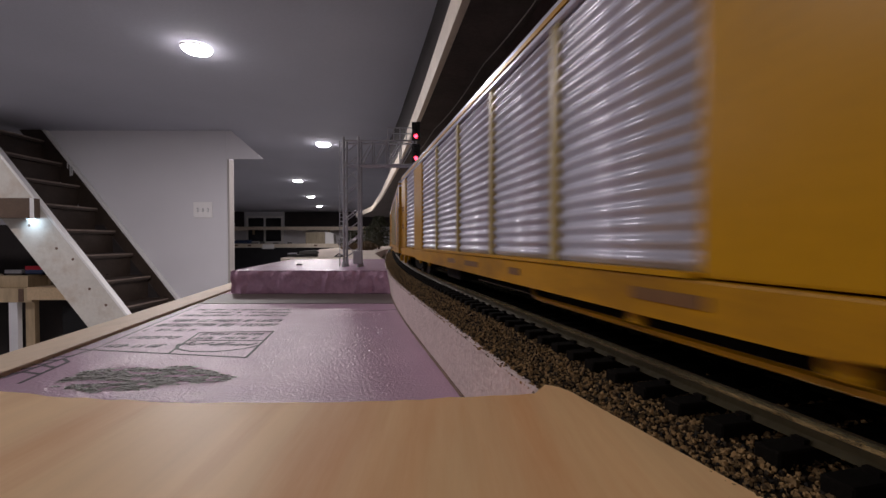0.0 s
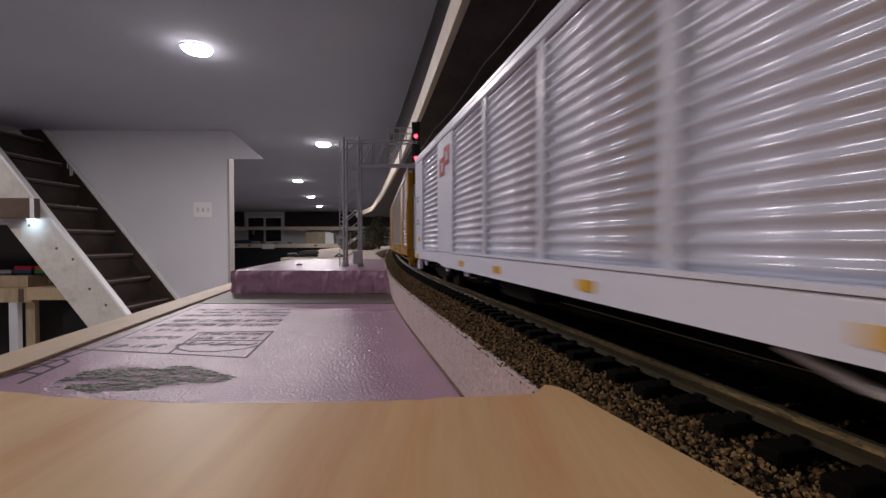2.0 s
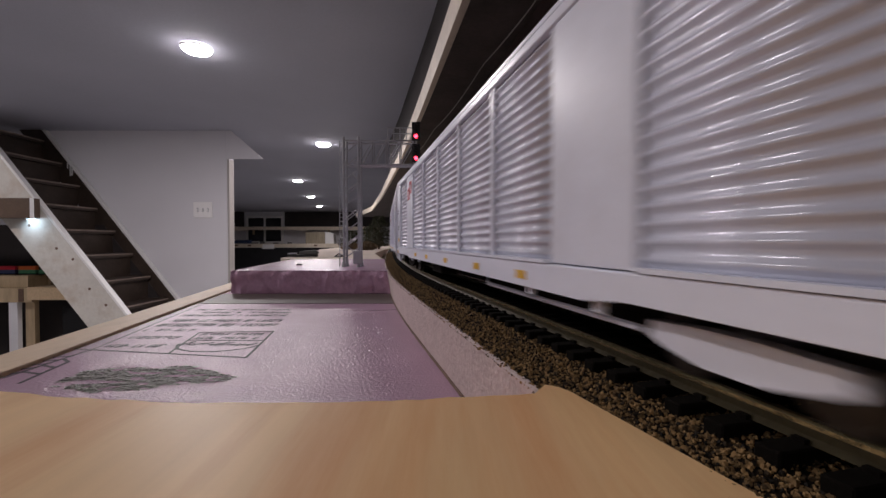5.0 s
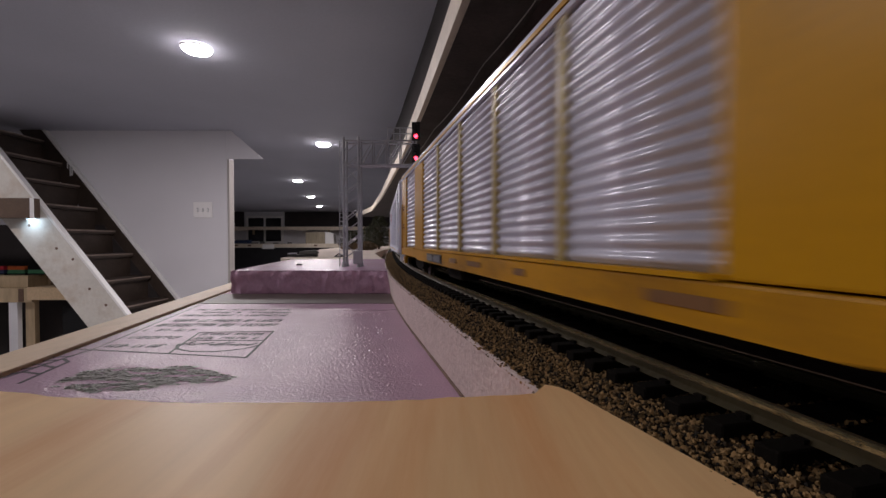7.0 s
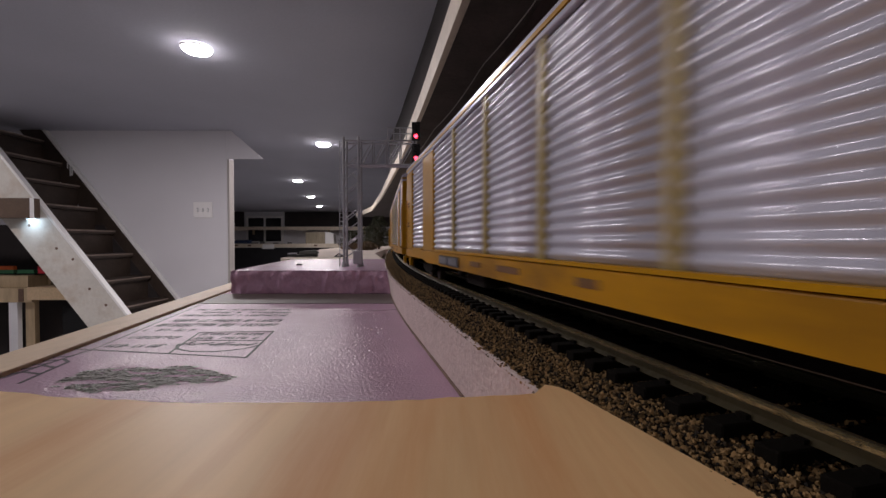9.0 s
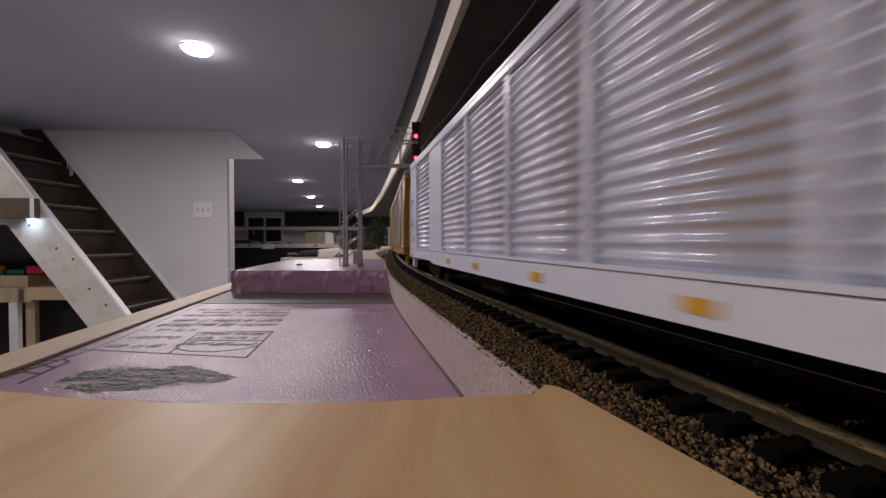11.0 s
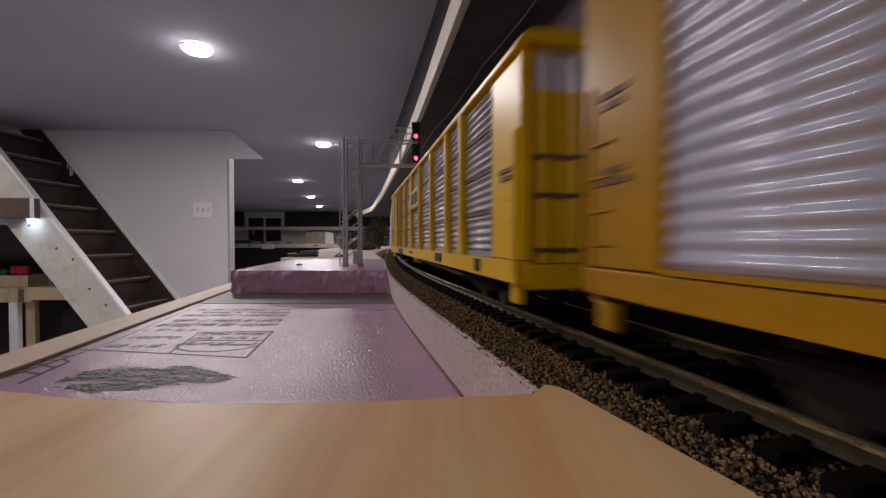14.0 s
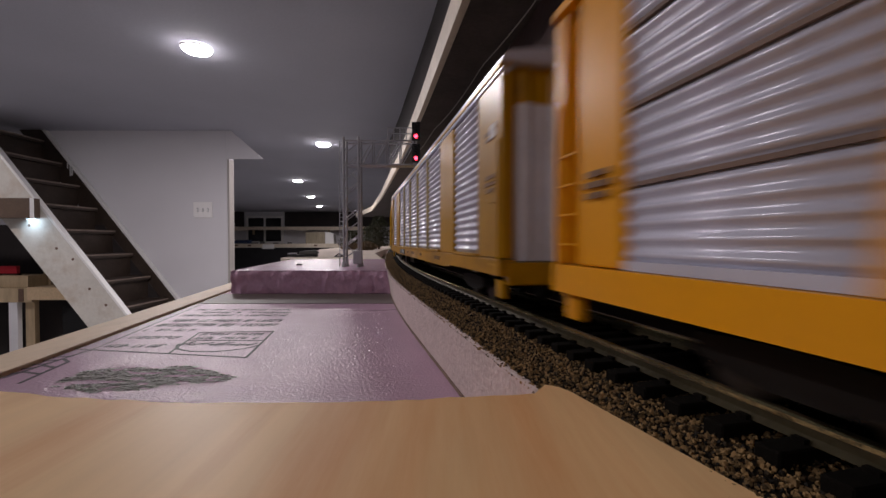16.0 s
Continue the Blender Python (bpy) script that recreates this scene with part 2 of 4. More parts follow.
BACK = 13.7
STAIR_WALL = 3.7
# Floor out of view, its colour set pale to bounce light onto the ceiling.
setting("floor", box(-8.2, 3.2, -4.2, BACK + 0.2, -0.1, 0), M["floor"], "pale grey concrete basement floor", "floor")
setting("wall_far", box(-8.2, 3.2, BACK, BACK + 0.2, 0, CEIL), M["siding"], "pale grey far basement wall with a window", "wall")
setting("wall_behind", box(-8.2, 3.2, -4.2, -4.0, 0, CEIL), M["wall"], "white painted basement wall", "wall")
setting("wall_west", box(-8.2, -8.0, -4.0, BACK, 0, CEIL), M["wall"], "white painted basement wall", "wall")
setting("wall_east", box(3.0, 3.2, -4.0, BACK, 0, CEIL), M["wall"], "white painted basement wall", "wall")
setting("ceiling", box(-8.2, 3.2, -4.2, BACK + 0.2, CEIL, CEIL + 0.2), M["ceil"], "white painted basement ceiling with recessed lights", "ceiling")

# the white wall behind the stair, ending in a wedge of header
WX = -1.945
setting("wall_stair", box(-4.2, WX, STAIR_WALL, STAIR_WALL + 0.12, 0, CEIL - 0.001), M["wall"], "white painted drywall beside the basement stair", "wall")
setting("header_wedge", prism_xz([(WX + 0.002, CEIL - 0.002), (WX + 0.002, E + 0.745), (-1.62, E + 0.745), (-1.91, CEIL - 0.002)], STAIR_WALL + 0.002, STAIR_WALL + 0.012),
        M["wall"], "white drywall wedge under the ceiling", "header")
setting("corner_trim", box(WX + 0.003, WX + 0.022, STAIR_WALL - 0.004, STAIR_WALL + 0.08, 0, E + 0.743), M["jamb"], "greyish corner trim of the stair wall", "trim", 0.003)


def downlight(x, y):
    ob = empty("recessed_light", pose(x, y, CEIL))
    tagged(ob, "round white recessed ceiling light switched on, in the row or added as fill", "ceiling light", "row of recessed lights")
    ring = bmesh.new()
    n, r0, r1 = 40, 0.069, 0.077
    vs = []
    for i in range(n):
        c, s = math.cos(2 * math.pi * i / n), math.sin(2 * math.pi * i / n)
        vs.append([ring.verts.new((r * c, r * s, z)) for r, z in ((r0, -0.004), (r0, -0.011), (r1 - 0.004, -0.009), (r1, -0.001))])
    for i in range(n):
        a, b = vs[i], vs[(i + 1) % n]
        for j in range(3):
            ring.faces.new((a[j], a[j + 1], b[j + 1], b[j]))
    part("trim_ring", ring, M["trim"], ob, "white metal trim ring", smooth=True)
    disc = bmesh.new()
    bmesh.ops.create_uvsphere(disc, u_segments=32, v_segments=12, radius=0.070, matrix=Matrix.Translation((0, 0, -0.004)) @ Matrix.Diagonal((1, 1, 0.40, 1)))
    bmesh.ops.delete(disc, geom=[v for v in disc.verts if v.co.z > -0.003], context="VERTS")
    part("diffuser", disc, M["lampglow"], ob, "glowing white diffuser disc")
    return ob


for lx, ly in LAMPS:
    downlight(lx, ly)


# ---------------------------------------------------------------- the stair
def staircase():
    ob = empty("staircase", pose(-3.0, 3.3, 0))
    tagged(ob, "dark stained basement stair with pale board stringers", "staircase")
    near, far = 3.03, STAIR_WALL - 0.012
    rise, slope = 0.2, 1.29
    o = Vector((-3.0, 3.3, 0))

    def nose(z):
        return -2.92 - (z - 1.35) / slope

    def bx(x0, x1, y0, y1, za, zb):
        return box(x0 - o.x, x1 - o.x, y0 - o.y, y1 - o.y, za, zb)
    for i in range(11):
        z = 0.15 + rise * i
        x = nose(z) - 0.025
        run = rise / slope
        part("tread", bx(x - run - 0.01, x + 0.025, near + 0.04, far - 0.03, z - 0.035, z), M["stair"], ob, bevel=0.005)
        part("nosing", bx(x + 0.0255, x + 0.029, near + 0.05, far - 0.04, z - 0.014, z - 0.002), M["nosing"], ob, "worn pale nosing")
        part("riser", bx(x - 0.02, x - 0.001, near + 0.04, far - 0.03, max(0.0, z - rise + 0.001), z - 0.036), M["stair"], ob)

    def sloped(dz0, dz1, ya, yb):
        top = CEIL - 0.004
        xs = [(nose(-dz0), 0.0), (nose(-dz1), 0.0), (nose(top - dz1), top), (nose(top - dz0), top)]
        return prism_xz([(x - o.x, z) for x, z in xs], ya - o.y, yb - o.y)
    part("near_stringer", sloped(-0.37, 0.08, near, near + 0.038), M["knotty"], ob, "pale knotty pine board", bevel=0.002)
    part("stringer_cap", sloped(0.081, 0.112, near - 0.004, near + 0.040), M["trim"], ob, "white painted cap", bevel=0.003)
    part("far_stringer", sloped(-0.20, 0.06, far - 0.028, far), M["stair"], ob, "dark stained skirt board")
    part("skirt_cap", sloped(0.061, 0.092, far - 0.034, far + 0.008), M["trim"], ob, "white painted skirt trim", bevel=0.003)
    for dx, dz in ((-2.74, 1.12), (-2.62, 0.90), (-2.86, 1.20), (-3.06, 1.37), (-2.5, 0.78)):
        kn = bmesh.new()
        bmesh.ops.create_cone(kn, cap_ends=True, segments=14, radius1=0.011, radius2=0.010, depth=0.002, matrix=pose(dx - o.x, near - 0.0005 - o.y, dz, 90, 0, 0))
        part("knot", kn, M["seam"], ob, "dark pine knot")
    for x, l in ((-3.335, 0.05), (-3.312, 0.085), (-3.296, 0.06)):
        z = 1.35 - (x + 2.92) * slope + 0.063
        part("paint_drip", bx(x - 0.004, x + 0.004, far - 0.040, far - 0.0345, z - l, z), M["trim"], ob, "white paint run")
    return ob


staircase()


def switch_plate():
    ob = empty("light_switch", pose(-2.163, STAIR_WALL - 0.004, E + 0.286))
    tagged(ob, "white three-gang light switch on the wall", "light switch")
    part("plate", box(-0.085, 0.085, -0.004, 0.003, -0.070, 0.070), M["plate"], ob, bevel=0.0025)
    for i in (-1, 0, 1):
        part("toggle", box(i * 0.046 - 0.006, i * 0.046 + 0.006, -0.018, -0.0042, -0.012, 0.010), M["plate"], ob, bevel=0.002)
        # Grey block paints the shadow around the toggle.
        part("slot", box(i * 0.046 - 0.008, i * 0.046 + 0.008, -0.0052, -0.0041, -0.017, 0.017), M["greytext"], ob, "slot with its shadow painted in grey")


switch_plate()

# ---------------------------------------------------------------- the layout near the camera
FOAM_Z = E - 0.046
SLAB_Z = E - 0.0255


def along(x0, y0, h, d):
    return x0 + math.sin(h) * d, y0 + math.cos(h) * d


# plywood sub-base, foam board, rim
RIM0 = (-0.113, -0.02)
RIM1 = (-0.232, 0.60)


def plan_strip(p0, p1, w0, w1):
    dx, dy = p1[0] - p0[0], p1[1] - p0[1]
    l = math.hypot(dx, dy)
    nx, ny = dy / l, -dx / l
    return [(p0[0] + nx * w0, p0[1] + ny * w0), (p1[0] + nx * w0, p1[1] + ny * w0), (p1[0] + nx * w1, p1[1] + ny * w1), (p0[0] + nx * w1, p0[1] + ny * w1)]


bench = empty("layout_bench", pose(0, 0, 0))
tagged(bench, "pine-rimmed train layout bench with black skirting", "bench")
part("subtop", prism([(-0.05, -0.6), (-0.232, 0.62), (-0.52, 2.3), (0.15, 2.3), (-0.04, 1.3), (0.06, 0.6), (0.36, -0.6)], FOAM_Z - 0.045, FOAM_Z - 0.0255), M["pine"], bench, "plywood underlay")
part("rim_board", prism(plan_strip((-0.0585, -0.32), (-0.2465, 0.62), -0.0195, 0.0), FOAM_Z - 0.075, FOAM_Z + 0.0016), M["pine"], bench, "pale pine rim board", bevel=0.001)
part("skirt", prism(plan_strip((-0.0595, -0.32), (-0.2475, 0.62), 0.02, 0.03), 0.0, FOAM_Z - 0.046), M["black"], bench, "black cloth skirt")

fb = prism([(-0.0580, -0.32), (-0.2460, 0.62), (-0.30, 0.95), (-0.06, 0.95), (0.04, 0.45), (0.08, -0.02), (0.22, -0.32)], FOAM_Z - 0.025, FOAM_Z)
foam = mesh_ob("foam_board", fb, M["foam"])
tagged(foam, "pink insulation foam board with black print", "foam board")

# printed lines, a dark ink blot and a marker grid on the foam
random.seed(11)


def ink_bar(x0, x1, y, w, z=FOAM_Z):
    return box(x0, x1, y - w / 2, y + w / 2, z - 0.0002, z + 0.0003)


def print_on_foam():
    rows = [(0.2760, -0.165, -0.101, 0.0050), (0.2655, -0.165, -0.099, 0.0050), (0.2550, -0.163, -0.097, 0.0055), (0.2385, -0.160, -0.093, 0.0085), (0.2255, -0.157, -0.090, 0.0085),
            (0.2125, -0.155, -0.127, 0.0055), (0.2030, -0.120, -0.089, 0.0050), (0.1950, -0.118, -0.087, 0.0055), (0.1960, -0.150, -0.126, 0.0055), (0.1800, -0.148, -0.123, 0.0055)]
    for y, x0, x1, w in rows:
        bm = bmesh.new()
        x = x0
        while x < x1 - 0.002:
            l = random.uniform(0.0014, 0.0023)
            if random.random() > 0.13:
                tall = w * random.uniform(0.75, 1.0)
                box(x, x + l * 0.34, y - tall / 2, y + tall / 2, FOAM_Z - 0.0002, FOAM_Z + 0.00007, bm)
                for k in range(random.choice((1, 2, 2, 3))):
                    yy = y - tall / 2 + tall * random.choice((0.0, 0.4, 0.8))
                    box(x + l * 0.34, x + l, yy, yy + tall * 0.2, FOAM_Z - 0.0002, FOAM_Z + 0.00007, bm)
                if random.random() > 0.5:
                    box(x + l * 0.7, x + l, y - tall / 2, y + tall / 2, FOAM_Z - 0.0002, FOAM_Z + 0.00006, bm)
            x += l + random.uniform(0.0004, 0.0007)
        part("print_line", bm, M["ink"], foam, "black printed line")
    for a, b in (((-0.1233, 0.2065), (-0.0871, 0.2098)), ((-0.0871, 0.2098), (-0.0782, 0.1618)), ((-0.0782, 0.1618), (-0.1607, 0.1754)), ((-0.1128, 0.1675), (-0.1233, 0.2065)),
                 ((-0.150, 0.1764), (-0.1767, 0.298)), ((-0.1195, 0.1905), (-0.0835, 0.1895)), ((-0.0597, 0.2688), (-0.0287, 0.2777))):
        part("frame_line", prism(plan_strip(a, b, -0.0005, 0.0005), FOAM_Z - 0.0002, FOAM_Z + 0.00007), M["ink"], foam, "thin black printed rule")
    for a, b in (((-0.1484, 0.1370), (-0.1500, 0.1764)), ((-0.1376, 0.1320), (-0.1435, 0.1560)), ((-0.1435, 0.1560), (-0.1490, 0.1600)), ((-0.1490, 0.1515), (-0.1415, 0.1488)), ((-0.1487, 0.1440), (-0.1400, 0.1415))):
        part("marker_line", prism(plan_strip(a, b, -0.0006, 0.0006), FOAM_Z - 0.0002, FOAM_Z + 0.00008), M["ink"], foam, "black marker line")
    for k in range(6):
        y = 0.136 + k * 0.0052
        part("marker_line", prism(plan_strip((-0.1520 - 0.0006 * k, y), (-0.1486, y + 0.0022), -0.0005, 0.0005), FOAM_Z - 0.0002, FOAM_Z + 0.00008), M["ink"], foam, "black marker line")
    # oval logo strokes inside the box
    bm = bmesh.new()
    for i in range(26):
        a0, a1 = math.pi * (1.02 + 0.96 * i / 26), math.pi * (1.02 + 0.96 * (i + 1) / 26)
        p, q = (-0.1000 + 0.0185 * math.cos(a0), 0.1845 + 0.0140 * math.sin(a0)), (-0.1000 + 0.0185 * math.cos(a1), 0.1845 + 0.0140 * math.sin(a1))
        prism(plan_strip(p, q, -0.0005, 0.0005), FOAM_Z - 0.0002, FOAM_Z + 0.00007, bm)
    part("print_oval", bm, M["ink"], foam, "printed oval outline")
    bm = bmesh.new()
    for i in range(14):
        x = -0.117 + 0.0023 * i
        prism(plan_strip((x, 0.1815 + random.uniform(-.002, .002)), (x + 0.003, 0.1855 + random.uniform(-.003, .003)), -0.0006, 0.0006), FOAM_Z - 0.0002, FOAM_Z + 0.00007, bm)
    part("print_scroll", bm, M["ink"], foam, "unreadable printed script")
    # blot: ragged and full of holes, scrubbed on in flecks
    verts, faces = [], []
    step = 0.00045
    for i in range(140):
        for j in range(64):
            x, y = -0.0310 + step * i, -0.0144 + step * j
            edge = abs(x / 0.0285) ** 3 + ((y - 0.0010 * math.sin(x * 160)) / (0.0125 - 0.0045 * (x > 0.010))) ** 2
            grain = noise.noise(Vector((x * 190, y * 240, 4.0))) * 0.30 + noise.noise(Vector((x * 700, y * 700, 9.0))) * 0.25
            hole = noise.noise(Vector((x * 150, y * 330, 2.0))) + (0.25 if x < -0.012 and y < -0.001 else 0.0)
            if edge + grain > 1.0 or hole > 0.24:
                continue
            k = len(verts)
            for dx, dy in ((0, 0), (step, 0), (step, step), (0, step)):
                verts.append((-0.1005 + x + dx, 0.1375 + y + dy, FOAM_Z + 0.00010))
            faces.append((k, k + 1, k + 2, k + 3))
    me = bpy.data.meshes.new("ink_blot")
    me.from_pydata(verts, [], faces)
    me.materials.append(M["smudge"])
    blot = new("ink_blot", me)
    blot.parent = foam
    blot["label"] = "dark silvery ink blot"


print_on_foam()


def foam_block():
    """Raised foam slab with a torn face, under the signal."""
    random.seed(5)
    bm = bmesh.new()
    nx, nz = 90, 8
    x0, x1, y0, y1 = -0.1865, -0.0415, 0.360, 0.600
    z0, z1 = FOAM_Z + 0.0005, SLAB_Z
    grid = []
    for j in range(nz + 1):
        row = []
        for i in range(nx + 1):
            u, v = i / nx, j / nz
            x = x0 + (x1 - x0) * u
            dent = 0.0028 * noise.noise(Vector((x * 160, v * 3.0, 0.3))) + 0.0060 * max(0, -0.15 + noise.noise(Vector((x * 330, v * 4, 2.0)))) + 0.003 * math.sin(math.pi * v) ** 2 * 0.4
            row.append(bm.verts.new((x, y0 + dent - 0.0015 * math.sin(math.pi * v), z0 + (z1 - z0) * v)))
        grid.append(row)
    for j in range(nz):
        for i in range(nx):
            bm.faces.new((grid[j][i], grid[j][i + 1], grid[j + 1][i + 1], grid[j + 1][i]))
    face = bm
    # solid behind the torn face
    ob = mesh_ob("foam_slab", prism([(x0, y0 + 0.004), (x0 - 0.035, y1), (x1 - 0.040, y1), (x1, y0 + 0.004)], z0, z1), M["foam"])
    part("torn_edge", face, M["foam_cut"], ob, "torn ragged foam edge", smooth=True)
    top = bmesh.new()
    box(x0, x1, y0 + 0.0006, y0 + 0.0042, z1 - 0.0008, z1 - 0.00005, top)
    part("lip", top, M["foam"], ob, "clean upper lip")
    return tagged(ob, "pink foam slab with a torn front edge", "foam slab")


foam_block()
strip = prism([(-0.1818, 0.3030), (-0.0365, 0.3035), (-0.0420, 0.3580), (-0.1926, 0.3580)], FOAM_Z - 0.0002, FOAM_Z + 0.0003)
tagged(mesh_ob("bare_strip", strip, M["dullstrip"]), "dull grey-brown strip lying on the foam before the slab", "strip")

# white foam roadbed and the ballasted track
roadbed = ribbon("roadbed", -0.35, 1.75, 0.01, [(-0.0238, FOAM_Z + 0.0004), (-0.0268, SLAB_Z + 0.0002), (-0.0262, SLAB_Z + 0.0004), (0.050, SLAB_Z + 0.0004), (0.050, FOAM_Z + 0.0004)], M["foam_white"])
tagged(roadbed, "off-white foam roadbed with a rough cut side", "roadbed", kind="structure")

joint = ribbon("roadbed_joint", -0.02, 1.2, 0.01, [(-0.0246, FOAM_Z + 0.0001), (-0.0244, FOAM_Z + 0.0008), (-0.0239, FOAM_Z + 0.0008), (-0.0237, FOAM_Z + 0.0001)], M["seam"])
tagged(joint, "dark line along the roadbed foot", "joint", kind="structure")
TRACK_Z = RAIL_Z - 0.0045
# Dark ground, widened right and painted near-black for the shade under the train.
bedding = ribbon("ballast_bed", -0.9, 2.6, 0.006, [(-0.0262, SLAB_Z + 0.0002), (-0.0255, SLAB_Z + 0.0004), (-0.0205, SLAB_Z + 0.0010), (-0.016, TRACK_Z + 0.0002), (0.017, TRACK_Z + 0.0002), (0.051, SLAB_Z + 0.0014), (0.051, SLAB_Z - 0.014)], M["bed"])
tagged(bedding, "near-black ballast bed holding the shade under the train", "ballast", kind="structure")


def ballast():
    """Crushed stone, strewn by the handful along the near side of the track."""
    rng = np.random.default_rng(3)
    n = 170000
    st = -0.06 + 0.95 * rng.random(n) ** 2.0
    off = rng.uniform(-0.0268, 0.0165, n)
    keep = (off < -0.0150) | (rng.random(n) < 0.55)
    st, off = st[keep], off[keep]
    n = len(st)
    r = rng.uniform(0.00014, 0.00036, n) * np.where(rng.random(n) < 0.06, 1.5, 1.0)
    ht = np.interp(off, [-0.0268, -0.0255, -0.0205, -0.0160, 0.03], [SLAB_Z - 0.0002, SLAB_Z + 0.0004, SLAB_Z + 0.0010, TRACK_Z + 0.0003, TRACK_Z + 0.0003])
    head = np.interp(st, _s, _h)
    cx = np.interp(st, _s, _x) + off * np.cos(head)
    cy = np.interp(st, _s, _y) - off * np.sin(head)
    cz = ht + r * rng.uniform(0.0, 0.9, n)
    tmpl = np.array([(x, y, z) for x in (-0.62, 0.62) for y in (-0.62, 0.62) for z in (-0.62, 0.62)], float)
    q = rng.normal(size=(n, 4))
    q /= np.linalg.norm(q, axis=1)[:, None]
    w, x, y, z = q.T
    rot = np.stack([1 - 2 * (y * y + z * z), 2 * (x * y - z * w), 2 * (x * z + y * w), 2 * (x * y + z * w), 1 - 2 * (x * x + z * z), 2 * (y * z - x * w),
                    2 * (x * z - y * w), 2 * (y * z + x * w), 1 - 2 * (x * x + y * y)], axis=1).reshape(n, 3, 3)
    pts = tmpl[None] * rng.uniform(0.55, 1.25, (n, 8, 1)) * r[:, None, None]
    pts = np.einsum("nij,nkj->nki", rot, pts) + np.stack([cx, cy, cz], axis=1)[:, None]
    tri = np.array([(0, 1, 3, 2), (4, 6, 7, 5), (0, 4, 5, 1), (2, 3, 7, 6), (0, 2, 6, 4), (1, 5, 7, 3)])
    faces = (tri[None] + 8 * np.arange(n)[:, None, None]).reshape(-1, 4)
    me = bpy.data.meshes.new("ballast_stones")
    me.from_pydata(pts.reshape(-1, 3).tolist(), [], faces.tolist())
    me.materials.append(M["stone"])
    tagged(new("ballast_stones", me), "loose brown and grey ballast stones", "ballast", kind="stuff")


ballast()


def railway():
    ob = empty("railway_track", pose(*on_track(0.3)[:2], TRACK_Z))
    tagged(ob, "model railway track with black ties and nickel rails", "railway track")
    inv = ob.matrix_world.inverted()
    for side in (-1, 1):
        c = side * 0.00895
        web = ribbon("rail_web", -3.1, 3.3, 0.006, [(c - 0.0012, TRACK_Z + 0.0021), (c - 0.0004, TRACK_Z + 0.0027), (c - 0.0004, RAIL_Z - 0.0008), (c + 0.0004, RAIL_Z - 0.0008), (c + 0.0004, TRACK_Z + 0.0027), (c + 0.0012, TRACK_Z + 0.0021)], M["railside"], None)
        web.name = "rail"
        web.parent, web.matrix_parent_inverse = ob, inv
        head = ribbon("rail_head", -3.1, 3.3, 0.006, [(c - 0.0007, RAIL_Z - 0.0008), (c - 0.0007, RAIL_Z - 0.0003), (c - 0.0004, RAIL_Z), (c + 0.0004, RAIL_Z), (c + 0.0007, RAIL_Z - 0.0003), (c + 0.0007, RAIL_Z - 0.0008)], M["rail"], None, "polished rail head")
        head.parent, head.matrix_parent_inverse = web, inv
        head.matrix_parent_inverse = Matrix.Identity(4)
    tb = box(-0.0014, 0.0014, -0.0150, 0.0150, -0.0002, 0.0021)
    bmesh.ops.bevel(tb, geom=tb.edges[:], offset=0.0002, segments=1, affect="EDGES")
    for side in (-1, 1):
        for k in (-1, 1):
            box(-0.0007, 0.0007, side * 0.00895 + k * 0.0014 - 0.0004, side * 0.00895 + k * 0.0014 + 0.0004, 0.0020, 0.0026, tb)
    me = bpy.data.meshes.new("tie")
    tb.to_mesh(me)
    tb.free()
    me.materials.append(M["tie"])
    pitch = 0.0064
    s = -0.06
    while s < 1.35:
        x, y, h = on_track(s)
        t = new("tie", me)
        t.parent = ob
        t.matrix_parent_inverse = inv
        t.matrix_basis = pose(x, y, TRACK_Z, 0, 0, 90 - math.degrees(h) + random.uniform(-0.6, 0.6))
        s += pitch
    bm = bmesh.new()
    for a, b in ((-3.0, -0.06), (1.35, 3.2)):
        s = a
        while s < b:
            x, y, h = on_track(s)
            bmesh.ops.create_cube(bm, size=1.0, matrix=pose(x, y, TRACK_Z + 0.001, 0, 0, 90 - math.degrees(h)) @ Matrix.Diagonal((0.0028, 0.03, 0.0021, 1)))
            s += pitch
    rest = part("tie_row", bm, M["tie"], ob, "black ties farther along")
    rest["kind"] = "stuff"
    rest.matrix_parent_inverse = inv


railway()


def track_shelf(a, b, legs):
    """Bare plank on legs that carries the line outside the bench."""
    mid = on_track((a + b) / 2)
    ob = empty("track_shelf", pose(mid[0], mid[1], 0))
    tagged(ob, "bare plank shelf on legs carrying the track", "shelf")
    inv = ob.matrix_world.inverted()
    p = ribbon("plank", a, b, 0.03, [(-0.05, TRACK_Z - 0.024), (-0.05, TRACK_Z - 0.0004), (0.05, TRACK_Z - 0.0004), (0.05, TRACK_Z - 0.024)], M["pine"], ob)
    p.matrix_parent_inverse = inv
    for s in legs:
        x, y, h = on_track(s)
        leg = part("leg", box(x - 0.025, x + 0.025, y - 0.02, y + 0.02, 0.0, TRACK_Z - 0.0245), M["stud"], ob, bevel=0.003)
        leg.matrix_parent_inverse = inv


track_shelf(-3.15, -0.36, (-3.0, -2.1, -1.2, -0.6))
track_shelf(1.76, 3.35, (2.0, 2.6, 3.2))
for lx, ly in ((-0.10, -0.25), (0.22, -0.5), (-0.42, 2.15), (0.02, 2.15), (-0.2, 1.2)):
    part("leg", box(lx - 0.03, lx + 0.03, ly - 0.02, ly + 0.02, 0.0, FOAM_Z - 0.0455), M["stud"], bench, bevel=0.003)

# the board that the camera stands on
bh = E - 0.0240


